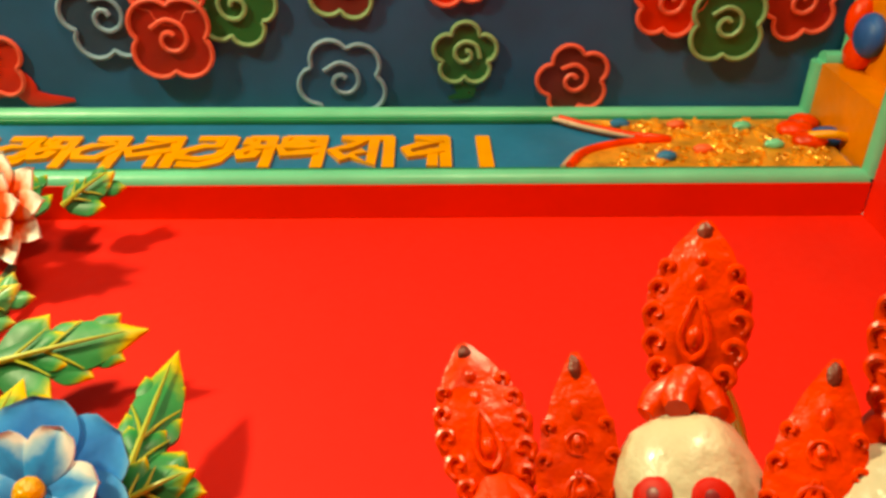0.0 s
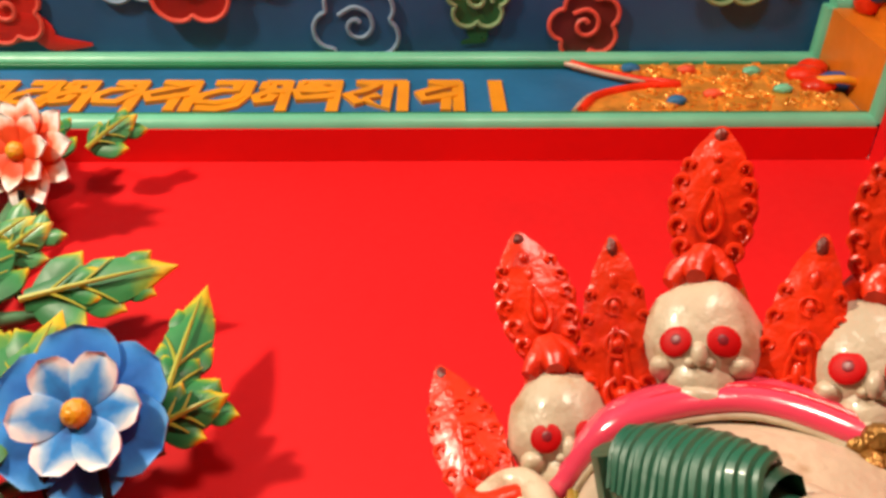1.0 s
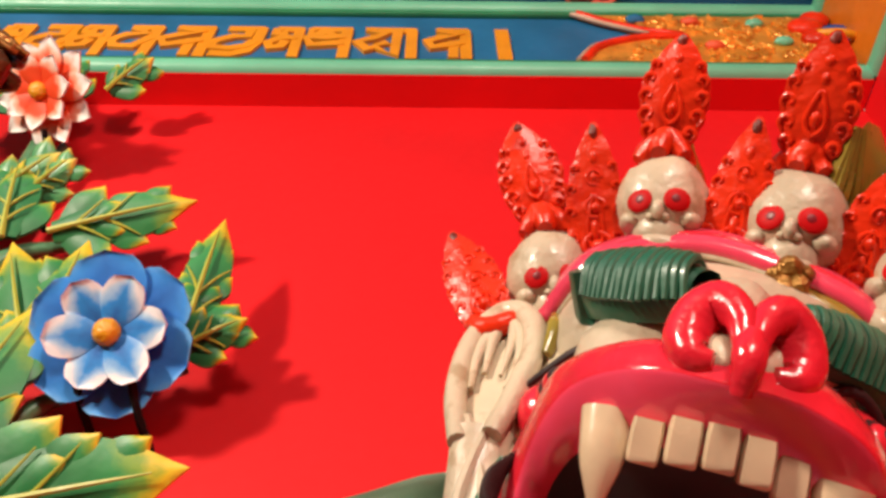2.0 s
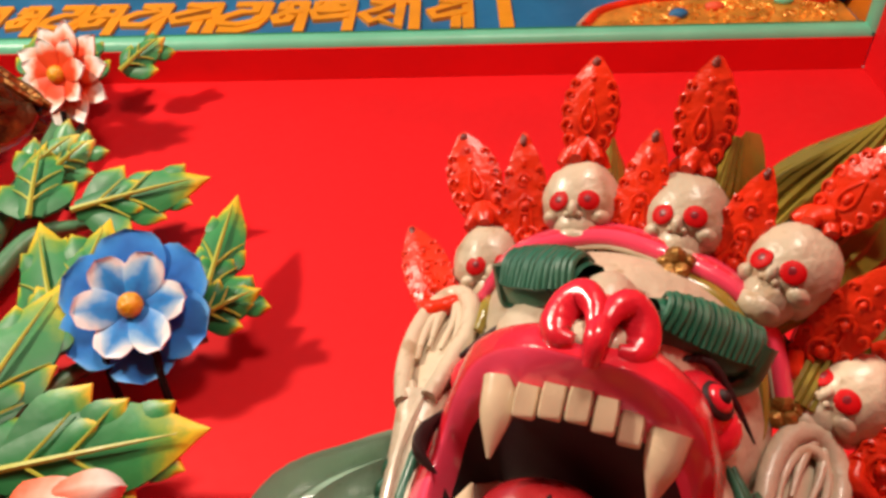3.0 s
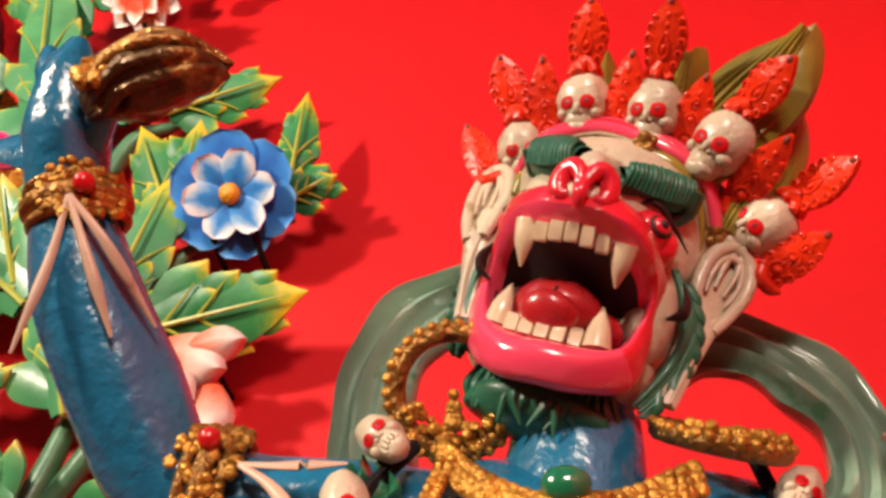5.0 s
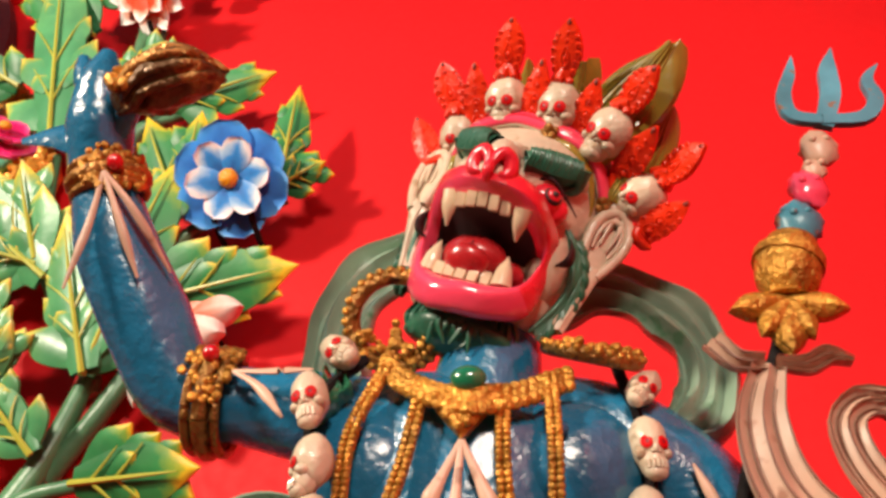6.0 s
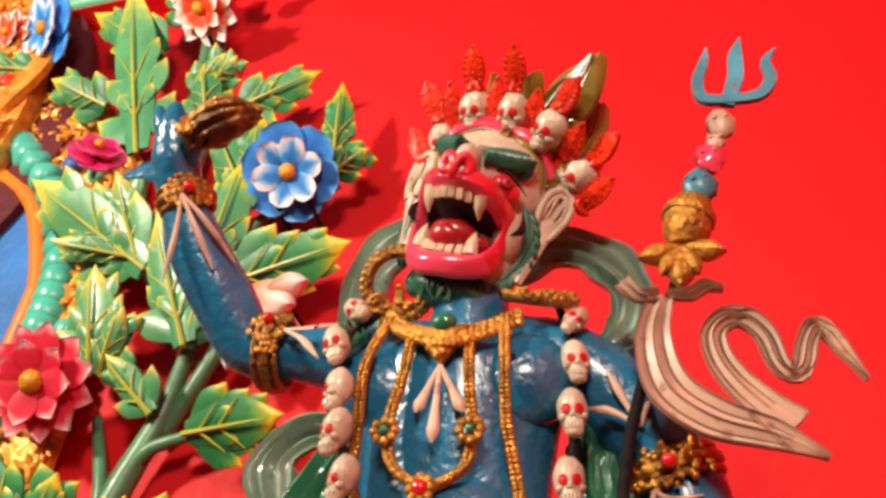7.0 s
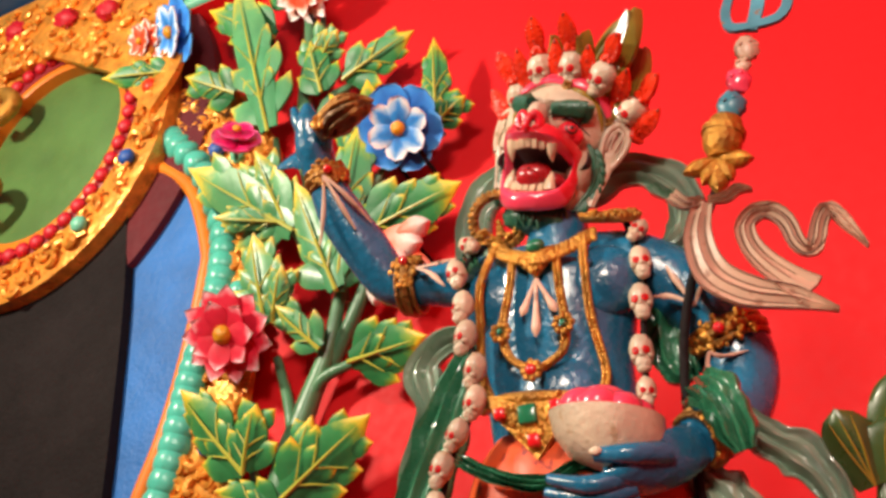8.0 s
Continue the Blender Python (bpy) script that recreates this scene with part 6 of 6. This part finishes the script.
def scarf_band(points, half, material, label="", thin=0.0055):
    bm = bmesh_new()
    k = [w / thin for w in half]
    path = spline(points, 40)
    layer = bm.verts.layers.float["tip"]
    rings = []
    for i, c in enumerate(path):
        u = i / 39
        t = (path[min(i + 1, 39)] - path[max(i - 1, 0)]).normalized()
        a = Vector((0, 1, 0))
        a = (a - t * a.dot(t)).normalized()
        b = t.cross(a)
        h = lerp_list(half, u) * (1 + 0.10 * math.sin(17 * u) + 0.06 * math.sin(31 * u))
        ring = []
        for j in range(20):
            s = 1 - 2 * j / 19
            fold = 0.0048 * math.sin(3.1 * math.pi * s + 4 * u) + 0.003 * math.sin(7 * s)
            ring.append((c + b * (h * s) + a * (fold - thin), c + b * (h * s) + a * (fold + thin * 0.4)))
        rings.append([[bm.verts.new(p[0]) for p in ring], [bm.verts.new(p[1]) for p in ring]])
    for r0, r1 in zip(rings, rings[1:]):
        for j in range(19):
            bm.faces.new((r0[0][j], r0[0][j + 1], r1[0][j + 1], r1[0][j]))
            bm.faces.new((r0[1][j + 1], r0[1][j], r1[1][j], r1[1][j + 1]))
        for j in (0, 19):
            bm.faces.new((r0[0][j], r0[1][j], r1[1][j], r1[0][j]))
    for r in (rings[0], rings[-1]):
        for j in range(19):
            bm.faces.new((r[0][j], r[0][j + 1], r[1][j + 1], r[1][j]))
    part("fold", bm, material, scarf, label)


scarf_band([(0.04, 0.255, 1.775), (0.0, 0.252, 1.808), (-0.038, 0.250, 1.796), (-0.068, 0.246, 1.752), (-0.072, 0.240, 1.695), (-0.058, 0.238, 1.65)], [0.018, 0.022, 0.024, 0.026, 0.024, 0.016], SCARF)
scarf_band([(0.08, 0.255, 1.745), (0.13, 0.250, 1.760), (0.175, 0.246, 1.735), (0.198, 0.240, 1.690), (0.190, 0.236, 1.645), (0.160, 0.236, 1.625)], [0.022, 0.026, 0.024, 0.023, 0.022, 0.012], SCARF)
scarf_band([(-0.060, 0.235, 1.56), (-0.110, 0.232, 1.575), (-0.145, 0.230, 1.545), (-0.135, 0.228, 1.49), (-0.150, 0.226, 1.43), (-0.165, 0.226, 1.36)], [0.012, 0.018, 0.022, 0.018, 0.022, 0.020], SCARF)
scarf_band([(-0.070, 0.222, 1.55), (-0.098, 0.215, 1.50), (-0.120, 0.212, 1.44), (-0.145, 0.212, 1.38), (-0.165, 0.212, 1.31)], [0.018, 0.026, 0.030, 0.032, 0.03], SCARF_IN, "dark green fluted drape")
scarf_band([(0.125, 0.232, 1.60), (0.150, 0.236, 1.55), (0.150, 0.238, 1.50), (0.165, 0.236, 1.47)], [0.016, 0.026, 0.026, 0.014], SCARF_IN, "dark green fold behind the garland")
scarf_band([(0.170, 0.190, 1.440), (0.186, 0.150, 1.425), (0.198, 0.142, 1.400), (0.205, 0.150, 1.365)], [0.018, 0.022, 0.022, 0.012], SCARF_IN, "dark green fold over the wrist")
scarf_band([(0.195, 0.190, 1.415), (0.222, 0.198, 1.385), (0.250, 0.200, 1.362), (0.268, 0.200, 1.325), (0.262, 0.20, 1.29)], [0.012, 0.020, 0.022, 0.016, 0.006], SCARF)
scarf_band([(-0.07, 0.150, 1.400), (-0.03, 0.142, 1.375), (0.02, 0.140, 1.360), (0.06, 0.142, 1.372), (0.10, 0.150, 1.36)], [0.006, 0.008, 0.008, 0.007, 0.006], SCARF_IN, "dark green sash over the skirt")
scarf_band([(0.15, 0.20, 1.36), (0.175, 0.195, 1.335), (0.20, 0.19, 1.29)], [0.02, 0.026, 0.03], SCARF)
scarf_band([(-0.062, 0.190, 1.655), (-0.060, 0.180, 1.638), (-0.072, 0.178, 1.615)], [0.010, 0.014, 0.004], SCARF_IN)

bowl = thing("skull_cup", "ivory cup heaped with glossy pink offering in the statue's hand", "bowl")
bm = bmesh_new()
cx, cy, cz = 0.090, 0.128, 1.410
prof = [(0.0, -0.056), (0.022, -0.053), (0.040, -0.042), (0.051, -0.022), (0.0535, 0.0), (0.0505, 0.001), (0.046, -0.016), (0.0, -0.03)]
rows = [[bm.verts.new((cx + r * math.cos(w), cy + r * 0.92 * math.sin(w), cz + z - 0.010 * math.cos(w))) for w in [2 * math.pi * k / 32 for k in range(32)]] for r, z in prof[1:-1]]
lo, hi = bm.verts.new((cx, cy, cz + prof[0][1])), bm.verts.new((cx, cy, cz + prof[-1][1]))
for a, b in zip(rows, rows[1:]):
    for k in range(32):
        bm.faces.new((a[k], a[(k + 1) % 32], b[(k + 1) % 32], b[k]))
for k in range(32):
    bm.faces.new((lo, rows[0][(k + 1) % 32], rows[0][k]))
    bm.faces.new((hi, rows[-1][k], rows[-1][(k + 1) % 32]))
part("cup", bm, BONE, bowl)
bm = bmesh_new()
for k in range(8):
    w = 2 * math.pi * k / 8
    ball(bm, (cx + 0.026 * math.cos(w), cy + 0.024 * math.sin(w), cz + 0.004 - 0.008 * math.cos(w)), (0.021, 0.019, 0.017), None, 0, 12, 8)
ball(bm, (cx - 0.004, cy, cz + 0.014), (0.028, 0.026, 0.017), None, 0, 16, 10)
part("offering", bm, LIP_PINK, bowl, "pink heaped offering")["kind"] = "stuff"

conch = thing("conch_shell", "dark bronze-gold conch shell held in the raised hand", "shell")
bm = bmesh_new()
shell = [(-0.216, 0.090, 1.838), (-0.202, 0.084, 1.842), (-0.184, 0.080, 1.848), (-0.164, 0.080, 1.852), (-0.148, 0.083, 1.855), (-0.140, 0.085, 1.858)]
tube(bm, shell, [0.012, 0.019, 0.0225, 0.0195, 0.012, 0.003], n=30, seg=24, ripple=0.10, ripples=5)
for v in bm.verts:
    v.co += 0.005 * noise.noise_vector(v.co * 70)
part("whorl", bm, BRONZE, conch, "dark crumpled bronze body")
for k in range(7):
    w = -1.5 + 0.55 * k
    bm = bmesh_new()
    tube(bm, [Vector(p) + Vector((0.004 * math.sin(2.2 * i + k), -r * math.cos(w + 0.18 * i), r * math.sin(w + 0.18 * i))) for i, (p, r) in enumerate(zip(shell, (0.010, 0.019, 0.0235, 0.0205, 0.013, 0.003)))], [0.002, 0.0036, 0.0042, 0.0032, 0.001], n=22, seg=8)
    part("ridge", bm, OLD_GOLD if k in (2, 3) else BRONZE, conch)
bm = bmesh_new()
for k in range(6):
    w = k * 1.05
    ball(bm, (-0.206 + 0.008 * math.cos(w), 0.066, 1.838 + 0.008 * math.sin(w)), 0.0055, None, 0, 9, 7, 0.3, 20)
part("scroll_knot", bm, GOLD, conch, "bright gold scroll knot")["kind"] = "stuff"

staff = thing("trident_staff", "painted ritual staff with blue trident, stacked heads and gold vase", "staff")
bm = bmesh_new()
tube(bm, [(0.150, 0.185, 1.20), (0.162, 0.185, 1.46), (0.205, 0.188, 1.60), (0.242, 0.190, 1.68), (0.312, 0.190, 1.858)], 0.005, n=26, seg=8)
part("pole", bm, PANEL_DARK, staff, "thin dark iron pole")


def prong(points, half):
    out = ribbon_outline([(p.x, p.z) for p in spline([(x, 0, z) for x, z in points], 14)], [lerp_list(half, k / 13) for k in range(14)])
    bm = bmesh_new()
    plate(bm, out, 0.006, Matrix.Translation((0, 0.195 - 0.0015 * len(points), 0)))
    return part("prong", bm, STEEL_BLUE, staff, "flat blue trident prong")


prong([(0.318, 1.862), (0.334, 1.900), (0.340, 1.930), (0.350, 1.957)], [0.014, 0.016, 0.015, 0.001])
prong([(0.318, 1.868), (0.297, 1.876), (0.296, 1.900), (0.307, 1.926), (0.314, 1.948)], [0.010, 0.012, 0.012, 0.010, 0.001])
prong([(0.318, 1.868), (0.350, 1.868), (0.366, 1.888), (0.366, 1.912), (0.380, 1.930)], [0.010, 0.012, 0.012, 0.010, 0.001])
for x, z, r, h, mat, name in ((0.307, 1.838, 0.014, 0.017, RIBBON, "rose_head"), (0.298, 1.816, 0.009, 0.010, RIBBON, "collar"), (0.288, 1.796, 0.0145, 0.018, LIP_PINK, "pink_head"), (0.273, 1.764, 0.017, 0.019, STEEL_BLUE, "grey_head")):
    bm = bmesh_new()
    ball(bm, (x, 0.186, z), (r, r * 0.7, h), None, 0, 16, 12, 0.22, 14)
    for q in (-1, 1):
        ball(bm, (x + 0.005 * q, 0.186 - r * 0.62, z + 0.003), 0.0028, None, 0, 8, 6)
    part(name, bm, mat, staff)
bm = bmesh_new()
tube(bm, [(0.264, 0.188, 1.748), (0.262, 0.188, 1.742), (0.257, 0.188, 1.728), (0.252, 0.188, 1.712), (0.249, 0.188, 1.702), (0.248, 0.188, 1.696)], [0.017, 0.019, 0.023, 0.021, 0.013, 0.018], n=22, seg=20)
tube(bm, [(0.259, 0.188, 1.734), (0.256, 0.188, 1.727)], 0.0245, n=4, seg=20)
part("vase", bm, GOLD, staff, "polished gold vase")
for tip, w in (((0.205, 1.684), 0.020), ((0.281, 1.680), 0.020), ((0.236, 1.648), 0.024), ((0.222, 1.664), 0.018), ((0.254, 1.660), 0.018)):
    b = Vector((0.246, 0.182, 1.694))
    t = Vector((tip[0], 0.176, tip[1]))
    bm = bmesh_new()
    blade(bm, facing(b, t, (0, -1, -0.2)), (t - b).length, w, 0.008, curl=0.004, base=0.5, nu=9, nv=6)
    part("crossguard_leaf", bm, GOLD, staff, "gold lotus petal")


def ribbon(points, half, name="ribbon", material=None):
    """A flat painted silk ribbon with dark edge and fold lines."""
    path = spline([(x, 0.175, z) for x, z in points], 46)
    bm = bmesh_new()
    plate_pts = ribbon_outline([(p.x, p.z) for p in path], [2 * lerp_list(half, k / 45) for k in range(46)])
    n = 46
    lft, rgt = plate_pts[:n], plate_pts[n:][::-1]
    rows = []
    for k in range(n):
        row = []
        for j in range(9):
            s = j / 8
            x, z = lft[k][0] + (rgt[k][0] - lft[k][0]) * s, lft[k][1] + (rgt[k][1] - lft[k][1]) * s
            row.append((x, 0.172 - 0.0022 * math.cos(2 * math.pi * 2 * s), z))
        rows.append([[bm.verts.new(p) for p in row], [bm.verts.new((p[0], p[1] + 0.005, p[2])) for p in row]])
    for a, b in zip(rows, rows[1:]):
        for j in range(8):
            bm.faces.new((a[0][j], a[0][j + 1], b[0][j + 1], b[0][j]))
            bm.faces.new((a[1][j + 1], a[1][j], b[1][j], b[1][j + 1]))
        for j in (0, 8):
            bm.faces.new((a[0][j], a[1][j], b[1][j], b[0][j]))
    ob = part(name, bm, material or RIBBON, staff, "faded rose painted ribbon with brown outlines")
    for s in (0.02, 0.26, 0.5, 0.76, 0.98):
        bm = bmesh_new()
        a, b = (0, n) if s in (0.02, 0.98) else (3, n - 4)
        tube(bm, [(lft[k][0] + (rgt[k][0] - lft[k][0]) * s, 0.1705 - 0.0022 * math.cos(4 * math.pi * s), lft[k][1] + (rgt[k][1] - lft[k][1]) * s) for k in range(a, b, 3)], [0.0003, 0.0008, 0.0008, 0.0003], n=40, seg=5)
        part("outline", bm, RIBBON_LINE, ob)
    return ob


ribbon([(0.219, 1.640), (0.206, 1.600), (0.211, 1.556), (0.240, 1.526), (0.280, 1.508), (0.314, 1.487)], [0.010, 0.015, 0.018, 0.017, 0.012, 0.002])
ribbon([(0.296, 1.512), (0.276, 1.535), (0.256, 1.568), (0.254, 1.600), (0.274, 1.612), (0.291, 1.596), (0.297, 1.564), (0.310, 1.556), (0.321, 1.580), (0.334, 1.595), (0.345, 1.572), (0.356, 1.545)], [0.017, 0.013, 0.011, 0.010, 0.010, 0.009, 0.008, 0.008, 0.008, 0.008, 0.006, 0.001])
ribbon([(0.188, 1.660), (0.200, 1.644), (0.218, 1.642)], [0.008, 0.007, 0.005])
ribbon([(0.224, 1.641), (0.242, 1.638), (0.256, 1.644), (0.270, 1.640)], [0.004, 0.006, 0.006, 0.001])

lotus = thing("lotus_leaf", "dark green glossy lotus leaves beside the statue on the altar", "plant")
for base, tip, w in (((0.30, 0.20, 1.33), (0.285, 0.19, 1.400), 0.048), ((0.31, 0.20, 1.33), (0.335, 0.19, 1.385), 0.05), ((0.315, 0.205, 1.36), (0.35, 0.19, 1.425), 0.04)):
    bm = bmesh_new()
    mm = facing(base, tip, (0, -0.9, -0.4))
    ln = (Vector(tip) - Vector(base)).length
    blade(bm, mm, ln, w, 0.006, curl=0.006, cup=0.004, base=0.6, point=0.5, nu=10, nv=10)
    lf = part("leaf", bm, LOTUS_GREEN, lotus)
    for s in (-0.5, 0, 0.5):
        bm = bmesh_new()
        tube(bm, [mm @ Vector((0, -0.004, 0)), mm @ Vector((ln * 0.5, -0.0085, w * 0.30 * s)), mm @ Vector((ln * 0.85, -0.009, w * 0.42 * s))], [0.0014, 0.0012, 0.0004], n=8, seg=5)
        part("vein", bm, OLIVE, lf)
bm = bmesh_new()
tube(bm, [(0.31, 0.205, 1.34), (0.30, 0.205, 1.30), (0.275, 0.21, 1.20)], [0.006, 0.008, 0.01], n=10, seg=8)
part("stem", bm, LOTUS_GREEN, lotus)
bm = bmesh_new()
ball(bm, (0.332, 0.195, 1.365), (0.014, 0.012, 0.016), None, 0, 12, 9)
part("bud", bm, ORANGE, lotus, "orange bud")
